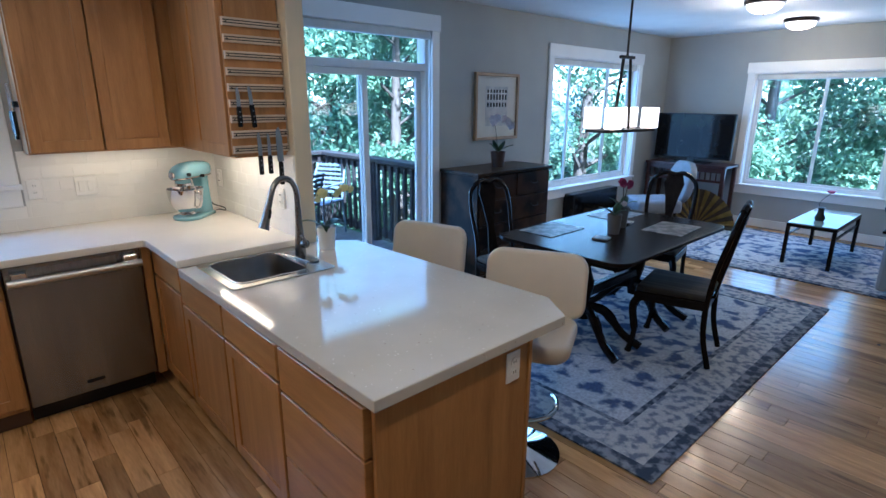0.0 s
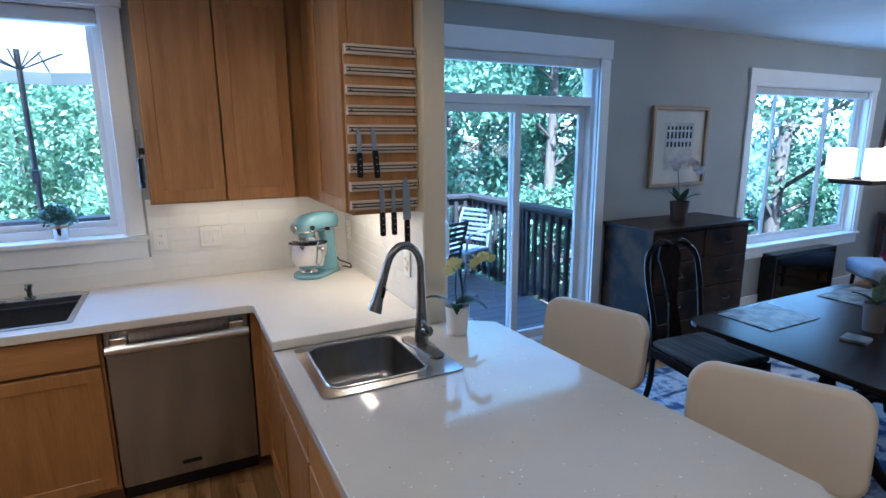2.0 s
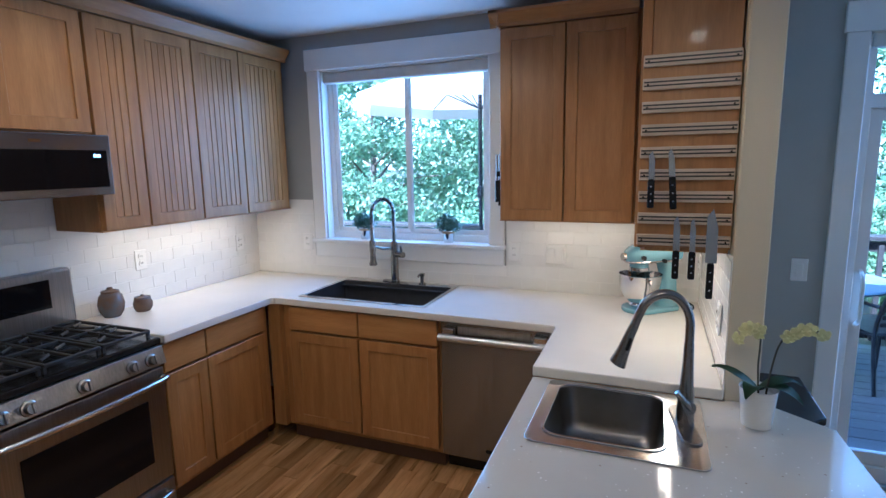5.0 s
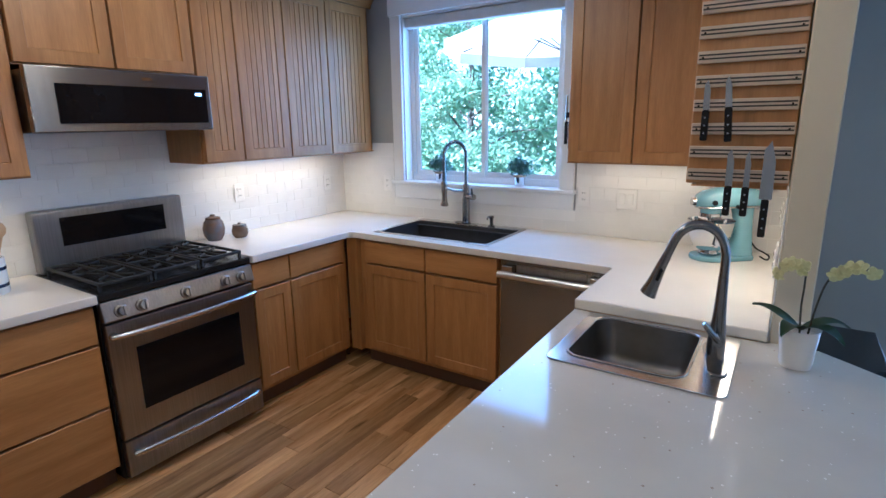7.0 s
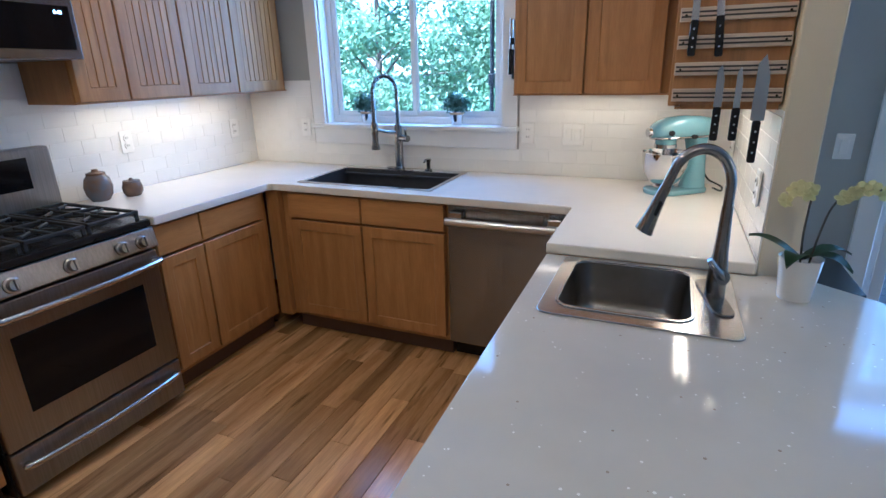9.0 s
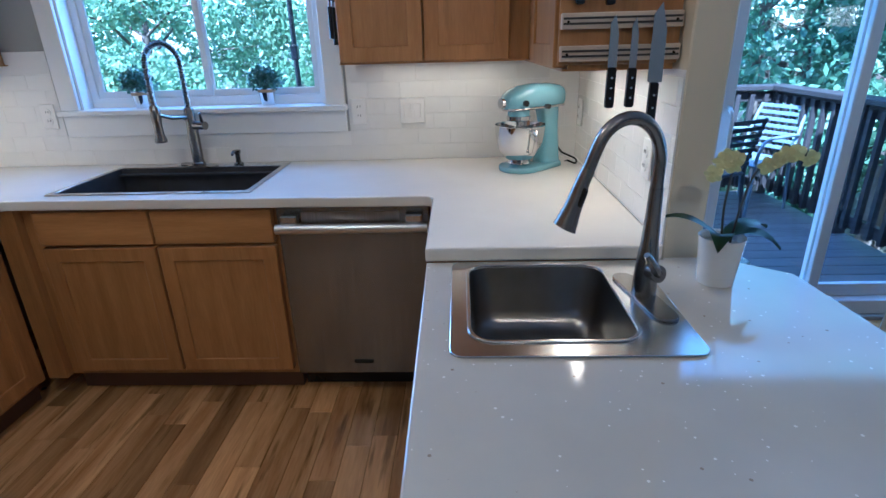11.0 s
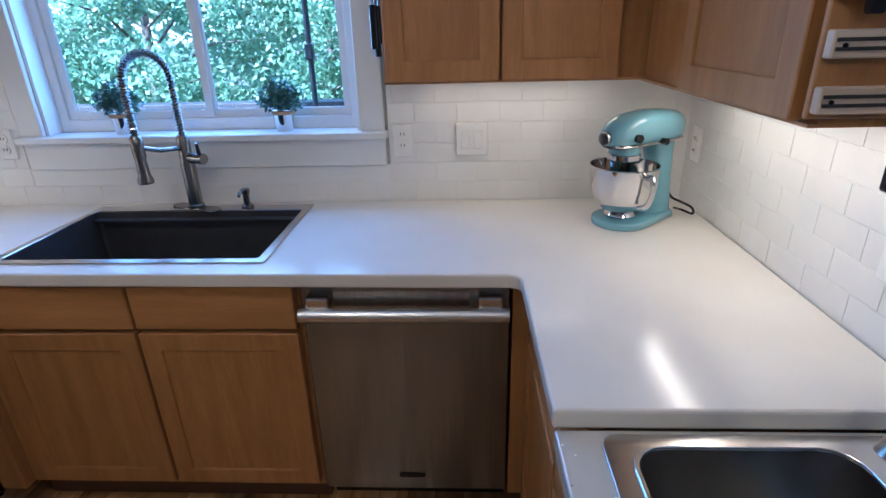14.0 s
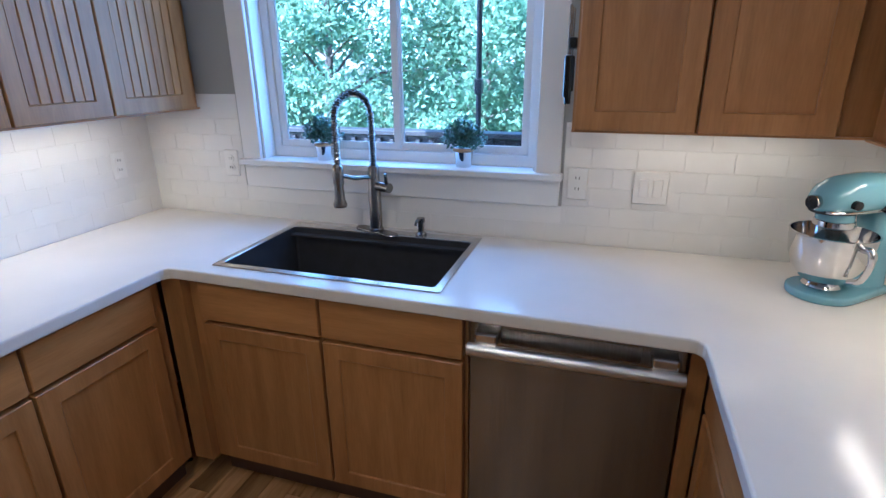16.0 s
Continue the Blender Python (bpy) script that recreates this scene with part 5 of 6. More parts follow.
for i in range(4):
    z = 0.06 + i * 0.232
    for x0, x1 in (((-0.51, -0.005), (0.005, 0.51)) if i == 3 else ((-0.51, 0.51),)):
        dw = part("drawer_front", box(x0, -0.516, z, x1, -0.5005, z + 0.222, 0.005), M_CHEST, d)
        for hx in ((x0 + x1) / 2,) if i == 3 else (-0.28, 0.28):
            part("handle", tube(curve_pts([(hx - 0.05, -0.516, z + 0.13), (hx - 0.04, -0.535, z + 0.11), (hx + 0.04, -0.535, z + 0.11), (hx + 0.05, -0.516, z + 0.13)], 4), 0.006, 6), M_IRON, dw)
M_BROWNPOT = mat("dark_brown_pot", (0.05, 0.028, 0.018), 0.4, scale=10)
orchid(pose(2.66, -0.28, 1.0155), None, [([(0, 0, 0.13), (-0.05, -0.02, 0.28), (-0.10, -0.04, 0.40), (-0.16, -0.06, 0.46), (-0.06, -0.10, 0.47), (0.05, -0.11, 0.40)], 15)], M_PETALW, [(0.3, 0.16, -0.05), (2.8, 0.10, -0.04), (5.6, 0.15, -0.02), (1.2, 0.12, -0.06)], "white orchid in a brown pot on the chest", M_BROWNPOT, 0.075, 0.15, 0.034, 9)
M_GILT = mat("pale_gilt_wood", (0.36, 0.24, 0.13), 0.4, col2=(0.28, 0.18, 0.09), scale=5)
M_PAPER = mat("cream_paper", (0.66, 0.64, 0.58), 0.8, scale=4)
M_PRINT = mat("soft_print", (0.60, 0.59, 0.56), 0.8, col2=(0.40, 0.41, 0.42), scale=9)
p = thing("framed_picture", pose(2.915, -0.0005, 1.585), "framed print with small dark figures on cream", "picture")
part("frame", stand(slab(rect(-0.33, -0.33, 0.33, 0.33), [rect(-0.30, -0.30, 0.30, 0.30)], -0.035, 0, 0.004, 1)), M_GILT, p)
part("mat_board", box(-0.301, -0.012, -0.301, 0.301, -0.002, 0.301), M_PAPER, p)
part("print", box(-0.17, -0.0135, -0.19, 0.17, -0.0125, 0.2), M_PRINT, p)
for iz in range(3):
    for ix in range(7):
        hh = 0.03 + 0.012 * ((ix * 3 + iz * 5) % 3)
        part("mark", box(-0.145 + ix * 0.045, -0.0148, 0.14 - iz * 0.07, -0.123 + ix * 0.045, -0.0138, 0.14 - iz * 0.07 + hh, 0.0), M_BLACK, p)

# electric fire under the dining window
e = thing("electric_fireplace", pose(4.75, -0.0005, 0.265), "black wall-mounted electric fireplace", "fireplace")
part("body", box(-0.52, -0.15, -0.26, 0.52, -0.0, 0.27, 0.006), M_BLACK, e)
part("glass", box(-0.48, -0.156, -0.22, 0.48, -0.1505, 0.23, 0.002), M_BGLASS, e)

# ---- living end ----
c = thing("tv_console", pose(6.63, -0.66, 0, 0, 0, -90) @ Matrix.Diagonal((1, 1, 0.95, 1)), "reddish mahogany console table with slatted apron", "console table")
part("top", box(-0.60, -0.46, 0.83, 0.52, -0.0, 0.865, 0.006, 2), M_RWOOD, c)
part("upper_rail", box(-0.57, -0.43, 0.76, 0.49, -0.41, 0.829), M_RWOOD, c)
part("lower_rail", box(-0.57, -0.43, 0.62, 0.49, -0.41, 0.655), M_RWOOD, c)
for i in range(15):
    part("slat", box(-0.55 + i * 0.072, -0.428, 0.656, -0.535 + i * 0.072, -0.412, 0.7595), M_RWOOD, c)
for x in (-0.585, 0.455):
    for y in (-0.445, -0.06):
        part("leg", box(x, y, 0, x + 0.05, y + 0.05, 0.829, 0.004), M_RWOOD, c)
part("shelf", box(-0.58, -0.43, 0.15, 0.50, -0.03, 0.18, 0.004), M_RWOOD, c)
tv = thing("television", pose(6.40, -0.61, 0.8225, 0, 0, -90), "black flat-screen television on the console", "television")
part("foot", box(-0.26, -0.12, 0, 0.26, 0.1, 0.015, 0.005), M_BLACK, tv)
part("neck", box(-0.05, -0.02, 0.015, 0.05, 0.02, 0.09), M_BLACK, tv)
part("panel", box(-0.53, -0.03, 0.06, 0.53, 0.03, 0.67, 0.005), M_BLACK, tv)
part("screen", box(-0.515, -0.034, 0.08, 0.515, -0.0305, 0.655, 0.001), M_BGLASS, tv)
M_GOLD = mat("gold_pleat", (0.45, 0.30, 0.09), 0.35, 0.7, col2=(0.30, 0.19, 0.05), scale=10)
M_GOLDD = mat("gold_pleat_dark", (0.09, 0.06, 0.03), 0.5)
fn = thing("pleated_fan", pose(6.05, -0.93, 0.012, 0, 0, -90), "large gold pleated decorative fan on the floor", "decorative fan")
for i in range(22):
    a0, a1 = math.pi * i / 22, math.pi * (i + 1) / 22
    b = bmesh.new()
    am = (a0 + a1) / 2
    v = [b.verts.new((r2 * math.cos(a), dy, r2 * math.sin(a) + 0.002)) for r2, a, dy in ((0.07, a0, 0), (0.50, a0, 0), (0.50, am, -0.02), (0.50, a1, 0), (0.07, a1, 0), (0.07, am, -0.005))]
    b.faces.new((v[0], v[1], v[2], v[5]))
    b.faces.new((v[5], v[2], v[3], v[4]))
    bmesh.ops.solidify(b, geom=b.faces[:], thickness=0.003)
    part("pleat", b, M_GOLD if i % 2 else M_GOLDD, fn)
M_GREYF = mat("grey_upholstery", (0.24, 0.25, 0.28), 0.9, col2=(0.20, 0.21, 0.235), scale=10, bump=0.3, bscale=300)
ar = thing("armchair", pose(5.45, -0.58, 0.0, 0, 0, -130), "grey upholstered armchair with rounded back", "armchair")
part("seat", box(-0.28, -0.30, 0.25, 0.28, 0.28, 0.42, 0.05, 3), M_GREYF, ar, smooth=True)
part("backrest", moved(slab(rect(-0.28, 0, 0.28, 0.55, 0.2, 6), [], -0.05, 0.05, 0.03, 3), pose(0, 0.30, 0.36, 80)), M_GREYF, ar, smooth=True)
for x in (-0.22, 0.22):
    for y in (-0.24, 0.22):
        part("leg", tube([(x, y, 0), (x * 0.95, y * 0.95, 0.26)], [0.014, 0.022], 8), M_DWOOD, ar, smooth=True)
ct = thing("coffee_table", pose(5.50, -2.49, RZ), "dark wooden coffee table with glass top", "coffee table")
part("frame", slab(rect(-0.55, -0.22, 0.55, 0.22), [rect(-0.51, -0.18, 0.51, 0.18)], 0.395, 0.43, 0.004, 1), M_DWOOD, ct)
gl = part("glass_top", box(-0.545, -0.215, 0.4305, 0.545, 0.215, 0.44), mat("pale_glass_top", (0.30, 0.38, 0.38), 0.04, col2=(0.28, 0.36, 0.36)), ct)
for x in (-0.55, 0.515):
    for y in (-0.22, 0.185):
        part("leg", box(x, y, 0, x + 0.035, y + 0.035, 0.3945, 0.003), M_DWOOD, ct)
for y in (-0.21, 0.19):
    part("stretcher", box(-0.515, y, 0.30, 0.515, y + 0.02, 0.32), M_DWOOD, ct)
M_VASE = mat("dark_bronze_vase", (0.06, 0.045, 0.03), 0.3, 0.6, col2=(0.03, 0.025, 0.02), scale=10)
va = thing("bud_vase", pose(5.28, -2.48, 0.451), "dark figured vase with one purple flower", "vase")
part("vase", lathe([(0, 0), (0.04, 0), (0.05, 0.03), (0.03, 0.08), (0.025, 0.12), (0.035, 0.14), (0.02, 0.14), (0, 0.1)], 16), M_VASE, va, smooth=True)
part("stem", tube(curve_pts([(0, 0, 0.1), (0.02, 0.03, 0.18), (0.0, -0.06, 0.30)], 5), 0.003, 6), M_STEM, va)
part("flower", lathe([(0, 0), (0.03, 0.01), (0.045, 0.03), (0.02, 0.035), (0, 0.03)], 10, (0, -0.06, 0.29)), M_PETALP, va, smooth=True)
M_SOFA = mat("pale_blue_grey_sofa", (0.30, 0.34, 0.42), 0.9, col2=(0.26, 0.30, 0.38), scale=8, bump=0.3, bscale=280)
so = thing("sofa", pose(5.45, -3.60, RZ), "blue-grey upholstered sofa with wooden arm caps", "sofa")
part("base", box(-0.85, -0.45, 0.06, 0.85, 0.42, 0.38, 0.03, 2), M_SOFA, so)
part("backrest", box(-0.85, -0.5, 0.38, 0.85, -0.28, 0.85, 0.06, 3), M_SOFA, so, smooth=True)
for x in (-1.0, 0.84):
    am = part("arm", box(x, -0.48, 0.04, x + 0.16, 0.46, 0.55, 0.03, 2), M_SOFA, so)
    part("arm_cap", box(x - 0.02, -0.44, 0.551, x + 0.18, 0.49, 0.58, 0.01, 2), M_DWOOD, am, "dark wood arm cap")
for x in (-0.42, 0.42):
    part("seat_cushion", box(x - 0.41, -0.28, 0.381, x + 0.41, 0.44, 0.52, 0.05, 3), M_CREAMLEATHER, so, "pale seat cushion", True)
pw = thing("throw_pillow", pose(4.78, -3.42, 0.56, 30, 10, 0), "dark blue throw pillow on the sofa", "pillow")
part("cover", slab(rect(-0.21, 0, 0.21, 0.4, 0.05), [], -0.06, 0.06, 0.055, 4), mat("navy_fabric", (0.03, 0.07, 0.13), 0.9, bump=0.3, bscale=300), pw, smooth=True)
sd = thing("side_table", pose(6.3, -3.2, RZ), "small dark side table by the sofa", "side table")
part("tabletop", box(-0.2, -0.2, 0.52, 0.2, 0.2, 0.55, 0.004), M_DWOOD, sd)
for x in (-0.19, 0.16):
    for y in (-0.19, 0.16):
        part("leg", box(x, y, 0, x + 0.03, y + 0.03, 0.5195), M_DWOOD, sd)
orchid(pose(6.3, -3.2, 0.561), None, [([(0, 0, 0.12), (0.02, 0, 0.25), (0.0, 0.02, 0.38), (-0.03, 0.06, 0.44)], 14)], M_PETALP, [(0.3, 0.14, -0.02), (2.8, 0.14, -0.03), (5.2, 0.12, 0.0)], "magenta orchid in a white pot on side table", M_WHITECER, 0.06, 0.13, 0.03, 12)
dm = thing("door_mat", pose(1.25, -0.42, 0.0005), "dark striped door mat inside the patio door", "door mat")
part("base", slab(rect(-0.42, -0.32, 0.42, 0.32), [], 0, 0.006), mat("blue_black_mat", (0.03, 0.035, 0.05), 0.8), dm)
for i in range(14):
    part("rib", box(-0.41, -0.31 + i * 0.045, 0.0061, 0.41, -0.285 + i * 0.045, 0.011, 0.002), mat("mat_rib", (0.045, 0.05, 0.07), 0.7) if i == 0 else bpy.data.materials["mat_rib"], dm)

cn = thing("side_console", pose(0.0, 0.0, 0.0), "narrow black console table behind the stub wall", "console table")
part("tabletop", slab([(0.125, -1.17), (0.22, -1.17), (0.36, -1.02), (0.36, -0.64), (0.125, -0.64)], [], 0.755, 0.785, 0.004, 1), M_BLACK, cn)
for x, y in ((0.13, -1.155), (0.32, -0.99), (0.13, -0.68), (0.32, -0.68)):
    part("leg", box(x, y, 0, x + 0.03, y + 0.03, 0.7545, 0.003), M_BLACK, cn)
part("shelf", box(0.13, -0.95, 0.25, 0.35, -0.65, 0.27, 0.003), M_BLACK, cn)

# ---- outdoors ----
DZ = 0.0
ground = structure("ground", moved(slab(rect(-300, -300, 300, 300), [], -1.6, -1.5), I4), M_SOIL, "shaded forest ground with litter and moss", "ground")
deck = thing("deck", I4, "weathered dark-stained wooden deck", "deck", kind="structure")
RX, RY2 = 2.34, 2.50
bd = box(-4.5, 0, 0, RX + 0.05, 0.135, 0.028, 0.003)
b0 = part("deck_board", bd, M_DECK, deck)
b0.location = (0, 0.16, DZ - 0.028)
for i in range(1, 17):
    o = new("deck_board", b0.data)
    o.parent = deck
    o.location = (0, 0.16 + i * 0.141, DZ - 0.028)
part("deck_joists", box(-4.5, 0.17, DZ - 0.25, RX, RY2 + 0.05, DZ - 0.06), M_RAIL, deck)
rl = thing("deck_railing", I4, "dark-stained wooden deck railing with flat cap", "railing", kind="structure")
part("rail_cap", box(RX - 0.09, 0.16, 0.96, RX + 0.09, RY2 + 0.09, 1.0, 0.004), M_RAIL, rl)
part("rail_cap", box(-4.5, RY2 - 0.09, 0.9602, RX - 0.091, RY2 + 0.09, 1.0, 0.004), M_RAIL, rl)
for z in (0.08, 0.86):
    part("rail", box(RX - 0.02, 0.16, z, RX + 0.02, RY2, z + 0.085), M_RAIL, rl)
    part("rail", box(-4.5, RY2 - 0.02, z, RX - 0.021, RY2 + 0.02, z + 0.085), M_RAIL, rl)
bal = box(-0.019, -0.019, 0, 0.019, 0.019, 0.86, 0.002)
p0 = part("baluster", bal, M_RAIL, rl)
p0.location = (RX - 0.04, 0.25, 0.07)
spots = [(RX - 0.04, 0.25 + i * 0.125) for i in range(1, 18)] + [(-4.4 + i * 0.125, RY2 - 0.04) for i in range(54)]
for x, y in spots:
    o = new("baluster", p0.data)
    o.parent = rl
    o.location = (x, y, 0.07)
for x, y in ((RX, 0.24), (RX, 1.37), (RX, RY2), (0.4, RY2), (-1.9, RY2), (-4.2, RY2)):
    part("post", box(x - 0.045, y - 0.045, -0.3, x + 0.045, y + 0.045, 0.958, 0.003), M_RAIL, rl)

M_PATIO = mat("dark_patio_metal", (0.03, 0.03, 0.035), 0.4, 0.3, scale=10)
M_PATIOB = mat("pale_blue_patio_metal", (0.16, 0.20, 0.25), 0.4, 0.2, scale=10)


def patio_chair(m, metal):
    c = thing("patio_chair", m, "dark metal patio chair with slatted back", "patio chair", "chairs on the deck")
    part("seat", box(-0.24, -0.22, 0.42, 0.24, 0.24, 0.445, 0.01), metal, c)
    for s in (-1, 1):
        part("leg", tube([(s * 0.22, 0.22, 0), (s * 0.22, 0.2, 0.43)], 0.014, 8), metal, c)
        part("back_post", tube(curve_pts([(s * 0.22, -0.26, 0), (s * 0.22, -0.21, 0.44), (s * 0.215, -0.27, 0.70), (s * 0.20, -0.33, 0.86)], 4), 0.014, 8), metal, c, smooth=True)
        part("armrest", tube(curve_pts([(s * 0.23, -0.24, 0.64), (s * 0.26, -0.05, 0.65), (s * 0.25, 0.18, 0.62), (s * 0.22, 0.21, 0.43)], 4), 0.013, 8), metal, c, smooth=True)
    for i in range(7):
        z = 0.50 + i * 0.055
        y = -0.225 - (z - 0.44) * 0.26
        part("slat", box(-0.215, y - 0.006, z, 0.215, y + 0.006, z + 0.03, 0.002), metal, c)
    return c


patio_chair(pose(1.36, 1.62, DZ + 0.001, 0, 0, 25), M_PATIO)
patio_chair(pose(1.95, 2.05, DZ + 0.001, 0, 0, 115), M_PATIOB)
pt = thing("patio_table", pose(0.95, 1.85, DZ + 0.001), "round metal patio table on the deck", "patio table")
part("tabletop", lathe([(0, 0.70), (0.55, 0.70), (0.56, 0.715), (0.55, 0.725), (0, 0.725)], 32), M_PATIOB, pt, smooth=True)
for a in range(4):
    part("leg", tube([(0.36 * math.cos(a * 1.57 + 0.8), 0.36 * math.sin(a * 1.57 + 0.8), 0), (0.28 * math.cos(a * 1.57 + 0.8), 0.28 * math.sin(a * 1.57 + 0.8), 0.699)], 0.016, 8), M_PATIO, pt)
um = thing("patio_umbrella", pose(-1.92, 2.2, DZ + 0.2) @ Matrix.Scale(0.98, 4), "open cream patio umbrella on a dark pole", "patio umbrella")
part("pole", tube([(0, 0, -0.13), (0, 0, 2.55)], 0.022, 12), M_PATIO, um, smooth=True)
part("crank", box(-0.03, -0.04, 1.15, 0.03, 0.04, 1.27, 0.01), M_PATIO, um)
part("base", lathe([(0, -0.199), (0.26, -0.199), (0.26, -0.17), (0.05, -0.13), (0.03, -0.1), (0, -0.1)], 24), M_PATIO, um)
b = bmesh.new()
top = b.verts.new((0, 0, 2.62))
R8 = [[b.verts.new((r2 * math.cos(a), r2 * math.sin(a), 2.62 - 0.26 * r2 - 0.06 * r2 * r2)) for a in np.linspace(0, 2 * math.pi, 9)[:-1]] for r2 in (0.45, 0.9, 1.3)]
low = [b.verts.new((v.co.x * 1.005, v.co.y * 1.005, v.co.z - 0.12)) for v in R8[2]]
for i in range(8):
    j = (i + 1) % 8
    b.faces.new((top, R8[0][i], R8[0][j]))
    b.faces.new((R8[0][i], R8[1][i], R8[1][j], R8[0][j]))
    b.faces.new((R8[1][i], R8[2][i], R8[2][j], R8[1][j]))
    b.faces.new((R8[2][i], low[i], low[j], R8[2][j]))
bmesh.ops.solidify(b, geom=b.faces[:], thickness=0.004)
part("canopy", b, M_CANVAS, um)
for i in range(8):
    a = 2 * math.pi * i / 8
    rb = part("rib", tube([(0, 0, 2.56), (1.26 * math.cos(a), 1.26 * math.sin(a), 2.185)], 0.008, 6), M_PATIO, um)
    part("strut", tube([(0, 0, 2.06), (0.7 * math.cos(a), 0.7 * math.sin(a), 2.385)], 0.007, 6), M_PATIO, rb)


def tree(x, y, h, spread, seed, material, leaves=9000, low=0.2, size=0.062):
    g = random.Random(seed)
    t = thing("tree", pose(x, y, -1.52), "leafy deciduous tree with dense green crown", "tree", "trees round the house")
    b = bmesh.new()
    tr = [(0, 0, 0), (g.uniform(-0.1, 0.1), 0, h * 0.3), (g.uniform(-0.2, 0.2), g.uniform(-0.2, 0.2), h * 0.65), (g.uniform(-0.3, 0.3), 0, h * 0.95)]
    tp = curve_pts(tr, 5)
    r0 = 0.02 * h + 0.03
    tube(tp, [r0 * (1 - 0.9 * i / (len(tp) - 1)) for i in range(len(tp))], 9, b)
    centres = []
    for i in range(26):
        f = low + (1 - low) * (i + 0.5) / 26
        base = tp[min(int(f * (len(tp) - 1)), len(tp) - 1)]
        a = i * 2.4 + g.uniform(-0.4, 0.4)
        l = spread * (0.45 + 0.55 * math.sin(math.pi * min(1, 0.25 + 0.75 * f))) * g.uniform(0.6, 1.1)
        e = Vector((base.x + l * math.cos(a), base.y + l * math.sin(a), base.z + l * g.uniform(0.05, 0.5)))
        mid = (base + e) / 2 + Vector((0, 0, 0.12 * l))
        tube([base, mid, e], [r0 * 0.35 * (1.1 - f), r0 * 0.2 * (1.1 - f) + 0.006, 0.006], 5, b)
        for q, s2 in ((e, 0.42), (mid, 0.36), (e.lerp(mid, 0.5), 0.4)):
            centres.append((q.x + g.uniform(-0.2, 0.2), q.y + g.uniform(-0.2, 0.2), q.z + g.uniform(-0.2, 0.2), s2 * spread * g.uniform(0.4, 0.75)))
    part("trunk", b, M_BARK, t, smooth=True)
    leaf_mesh("crown", centres, int(leaves * 1.9), size, material, t, seed)
    return t


# trees to the east take the M_FOL2 leaves, with shade in their colour
for i, (x, y, h, sp, mt, n) in enumerate((
        (-6.5, 8.0, 6.2, 2.2, M_FOL, 9000), (-3.6, 9.5, 5.2, 2.3, M_FOL, 10000), (-0.6, 9.0, 5.0, 2.3, M_FOL, 10000), (2.0, 9.0, 6.5, 2.3, M_FOL, 10000),
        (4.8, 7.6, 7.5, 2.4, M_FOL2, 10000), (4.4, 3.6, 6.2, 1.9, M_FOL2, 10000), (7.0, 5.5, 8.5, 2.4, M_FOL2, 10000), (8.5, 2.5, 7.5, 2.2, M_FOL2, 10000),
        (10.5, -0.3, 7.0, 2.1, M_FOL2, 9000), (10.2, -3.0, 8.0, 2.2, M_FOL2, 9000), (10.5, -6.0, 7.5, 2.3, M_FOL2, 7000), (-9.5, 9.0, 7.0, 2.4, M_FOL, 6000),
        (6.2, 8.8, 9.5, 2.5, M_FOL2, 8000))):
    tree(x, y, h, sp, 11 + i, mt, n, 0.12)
woods = []
gw = random.Random(5)
for i in range(150):
    a = radians(gw.uniform(-50, 165))
    rr = gw.uniform(14, 22)
    x, y = rr * math.cos(a), rr * math.sin(a)
    top = 3.2 if -8 < x < 1 and y > 5 else 9.0
    woods.append((x, y, gw.uniform(-1.2, top), gw.uniform(1.3, 2.4)))
tagged(leaf_mesh("far_woods", woods, 80000, 0.15, M_FOL, None, 77), "dense green woodland beyond the garden", "woods", kind="stuff")
shr = [(x * 0.8 + gw.uniform(-0.3, 0.3), 5.8 + gw.uniform(-0.6, 1.2), gw.uniform(-1.2, 1.3), gw.uniform(0.5, 0.9)) for x in range(-11, 8)] * 2
tagged(leaf_mesh("shrubs", shr, 44000, 0.05, M_FOL, None, 78), "sunlit green shrubs beyond the deck", "shrubs", kind="stuff")
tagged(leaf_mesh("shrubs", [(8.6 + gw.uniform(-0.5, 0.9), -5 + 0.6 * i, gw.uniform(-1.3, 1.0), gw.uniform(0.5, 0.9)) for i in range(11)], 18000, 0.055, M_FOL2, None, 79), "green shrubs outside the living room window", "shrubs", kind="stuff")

# ---- tiles and floor planks ----
TW, TH, G = 0.153, 0.0715, 0.0017
Z0 = 0.916


def tile_run(wall, m, length, top, skip=()):
    """Offset courses of wall tiles in the face x 0 to length; each full tile shares one mesh."""
    inv = wall.matrix_world.inverted()
    shared = {}
    row = 0
    z = Z0
    while z < top - 0.02:
        h = min(TH, top - z)
        x = -(TW / 2) * (row % 2)
        while x < length:
            a, b2 = max(x, 0) + G / 2, min(x + TW, length) - G / 2
            x += TW
            if b2 - a < 0.02:
                continue
            segs = [(a, b2)]
            for sx0, sz0, sx1, sz1 in skip:
                if z + h > sz0 + 0.004 and z < sz1 - 0.004:
                    segs = [q for s0, s1 in segs for q in ((s0, min(s1, sx0 - 0.001)), (max(s0, sx1 + 0.001), s1)) if q[1] - q[0] > 0.015]
            for s0, s1 in segs:
                key = (round(s1 - s0, 3), round(h, 3))
                if key not in shared:
                    bm = box(0, -0.0045, 0, s1 - s0, -0.0025, h - G, 0.0009)
                    me = bpy.data.meshes.new("tile")
                    bm.to_mesh(me)
                    bm.free()
                    me.materials.append(M_TILE)
                    shared[key] = me
                o = new("tile", shared[key])
                o.parent = wall
                o.matrix_local = inv @ m @ pose(s0, 0, z)
        z += TH
        row += 1


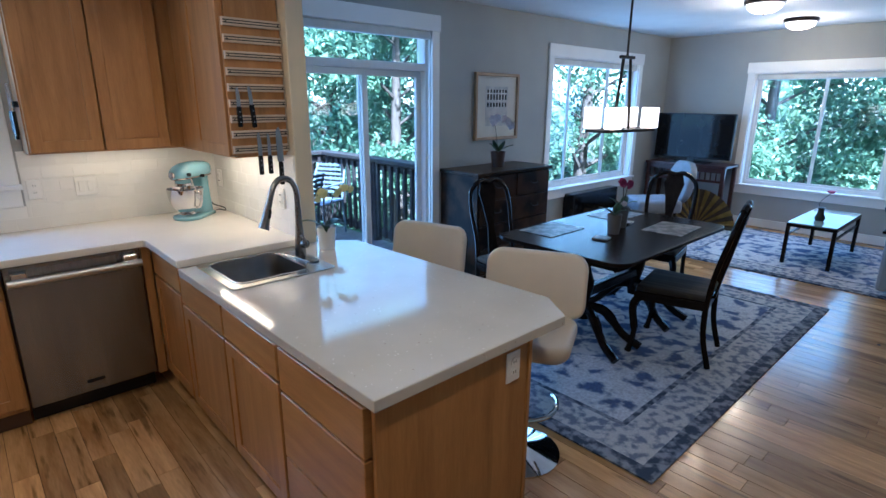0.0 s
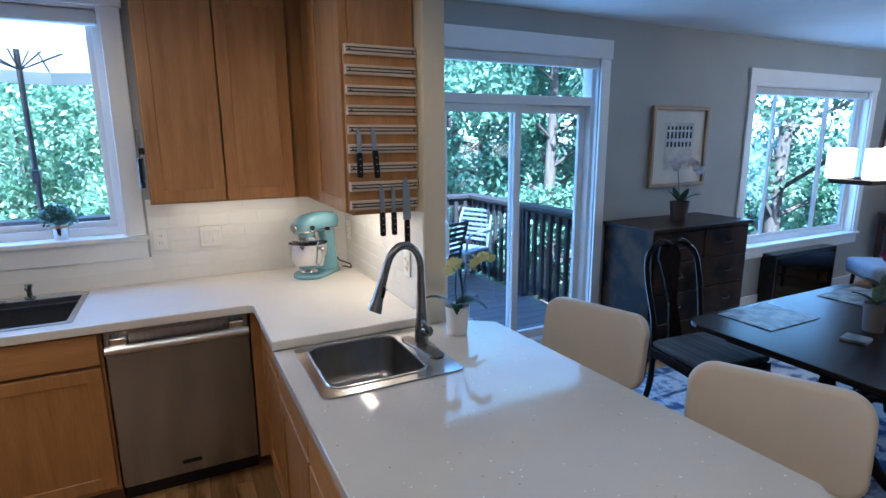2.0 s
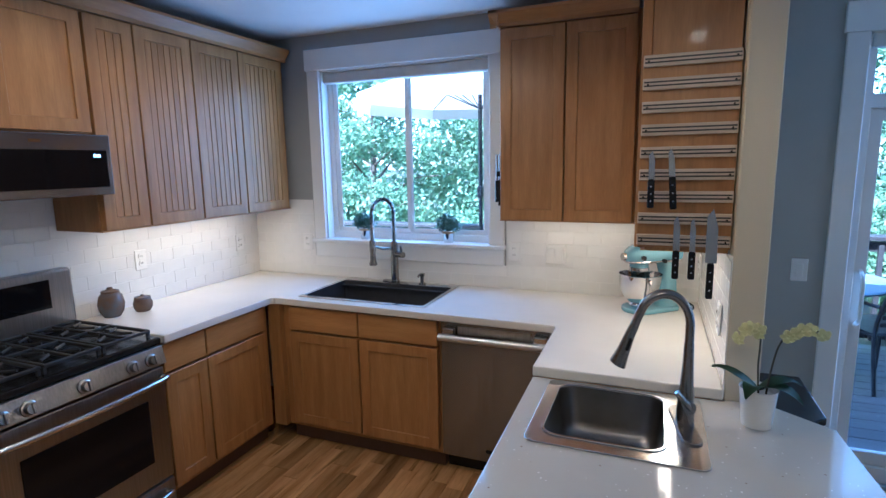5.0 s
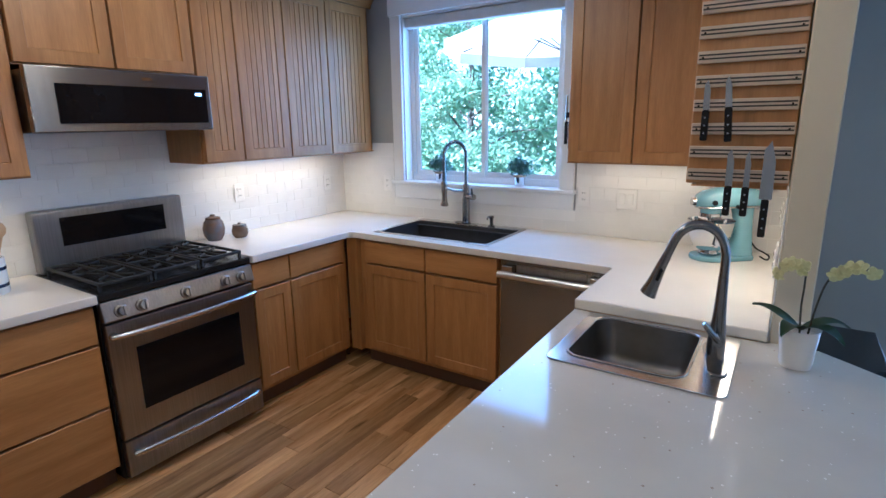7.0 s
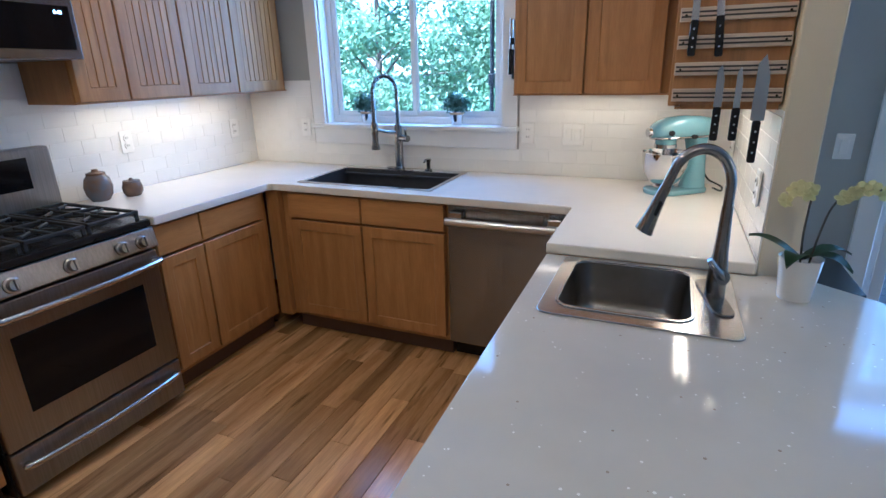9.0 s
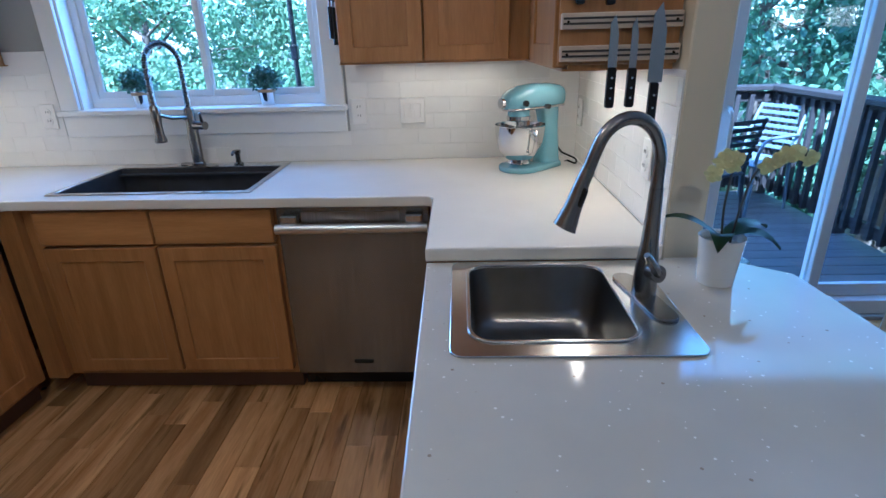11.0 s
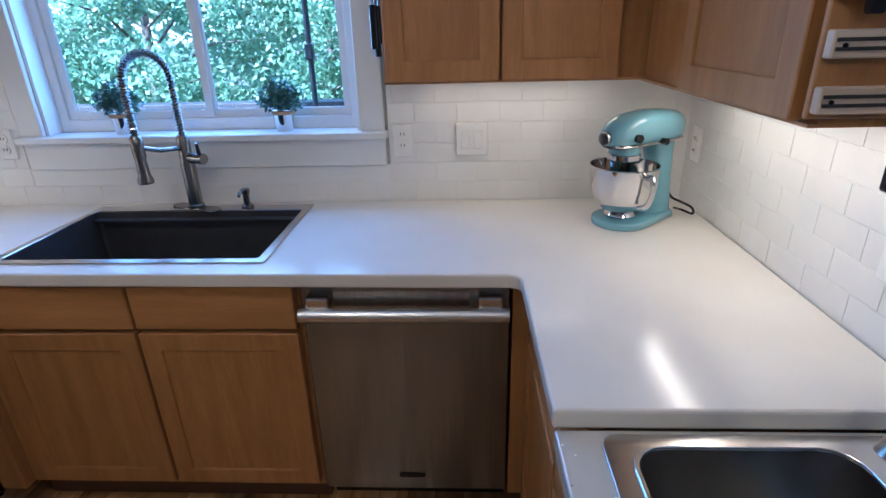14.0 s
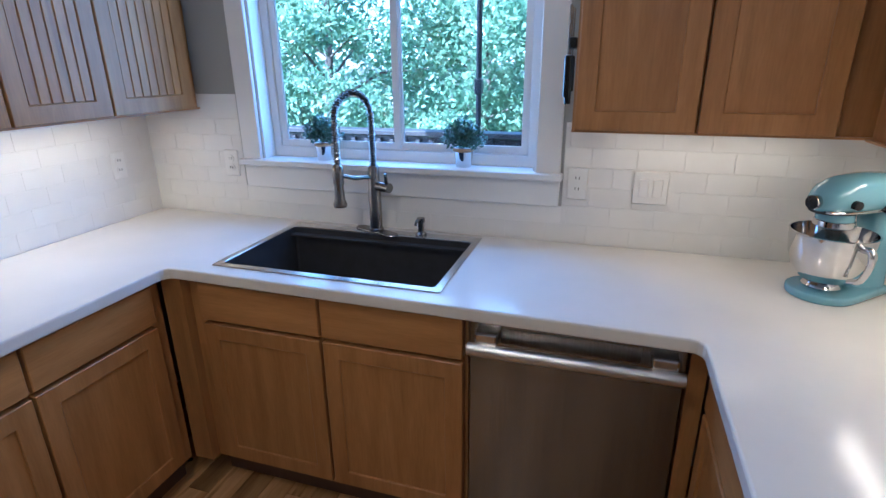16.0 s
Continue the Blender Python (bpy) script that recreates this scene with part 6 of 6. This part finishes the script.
part("grout", box(XW + 0.0025, -0.0025, 0.875, XP - 0.0025, -0.0004, 1.052), M_GROUT, wall_north)
part("grout", box(XW + 0.0025, -0.0025, 1.052, -2.44, -0.0004, 1.445), M_GROUT, wall_north)
part("grout", box(-1.052, -0.0025, 1.052, XP - 0.0025, -0.0004, 1.36), M_GROUT, wall_north)
part("grout", box(XW + 0.0004, -3.13, 0.875, XW + 0.0025, -0.0025, 1.56), M_GROUT, wall_west)
part("grout", box(XP - 0.0025, -1.187, 0.875, XP - 0.0004, -0.0025, 1.36), M_GROUT, wall_partition)
NL = XP - XW
tile_run(wall_north, pose(XW, 0, 0), NL, 1.36, [(-2.437 - XW, 1.05, -1.052 - XW, 2.4)])
tile_run(wall_west, pose(XW, -3.13, 0, 0, 0, 90), 3.12, 1.56)
tile_run(wall_partition, pose(XP, -0.009, 0, 0, 0, -90), 1.178, 1.36)

PW = 0.098
gp = random.Random(8)
shared = {}
boxes_v, boxes_f = [], []
x = XW
while x < XE - 0.01:
    y = YS - gp.uniform(0, 0.8)
    while y < 0:
        l = gp.choice((0.55, 0.75, 0.95, 1.2))
        a, b2 = max(y, YS), min(y + l, 0)
        y += l
        if b2 - a < 0.05:
            continue
        w = min(PW, XE - x) - 0.0018
        if (-2.4 < x < -0.5 and b2 > -3.2) or (-0.5 <= x < 1.9 and -4.6 < a and b2 < -2.0):
            key = (round(w, 4), round(b2 - a, 2))
            if key not in shared:
                bm = box(0, 0, -0.012, w, b2 - a - 0.0018, 0, 0.0011)
                me = bpy.data.meshes.new("plank")
                bm.to_mesh(me)
                bm.free()
                me.materials.append(M_FLOOR)
                shared[key] = me
            o = new("plank", shared[key])
            o.location = (x, a, 0)
            o.parent = floor
        else:
            i = len(boxes_v)
            boxes_v += [(px, py, pz) for pz in (-0.011, 0) for px, py in ((x, a), (x + w, a), (x + w, b2 - 0.0012), (x, b2 - 0.0012))]
            boxes_f += [tuple(i + k for k in f2) for f2 in ((4, 5, 6, 7), (0, 1, 5, 4), (1, 2, 6, 5), (2, 3, 7, 6), (3, 0, 4, 7))]
    x += PW
M_FLOOR2 = M_FLOOR.copy()
nt = M_FLOOR2.node_tree
geo = nt.nodes.new("ShaderNodeNewGeometry")
for lk in list(nt.links):
    if lk.from_node.bl_idname == "ShaderNodeObjectInfo":
        nt.links.new(geo.outputs["Random Per Island"], lk.to_socket)
me = bpy.data.meshes.new("planks")
me.from_pydata(boxes_v, [], boxes_f)
me.materials.append(M_FLOOR2)
pk = new("planks", me)
pk.parent = floor
pk["kind"] = "stuff"
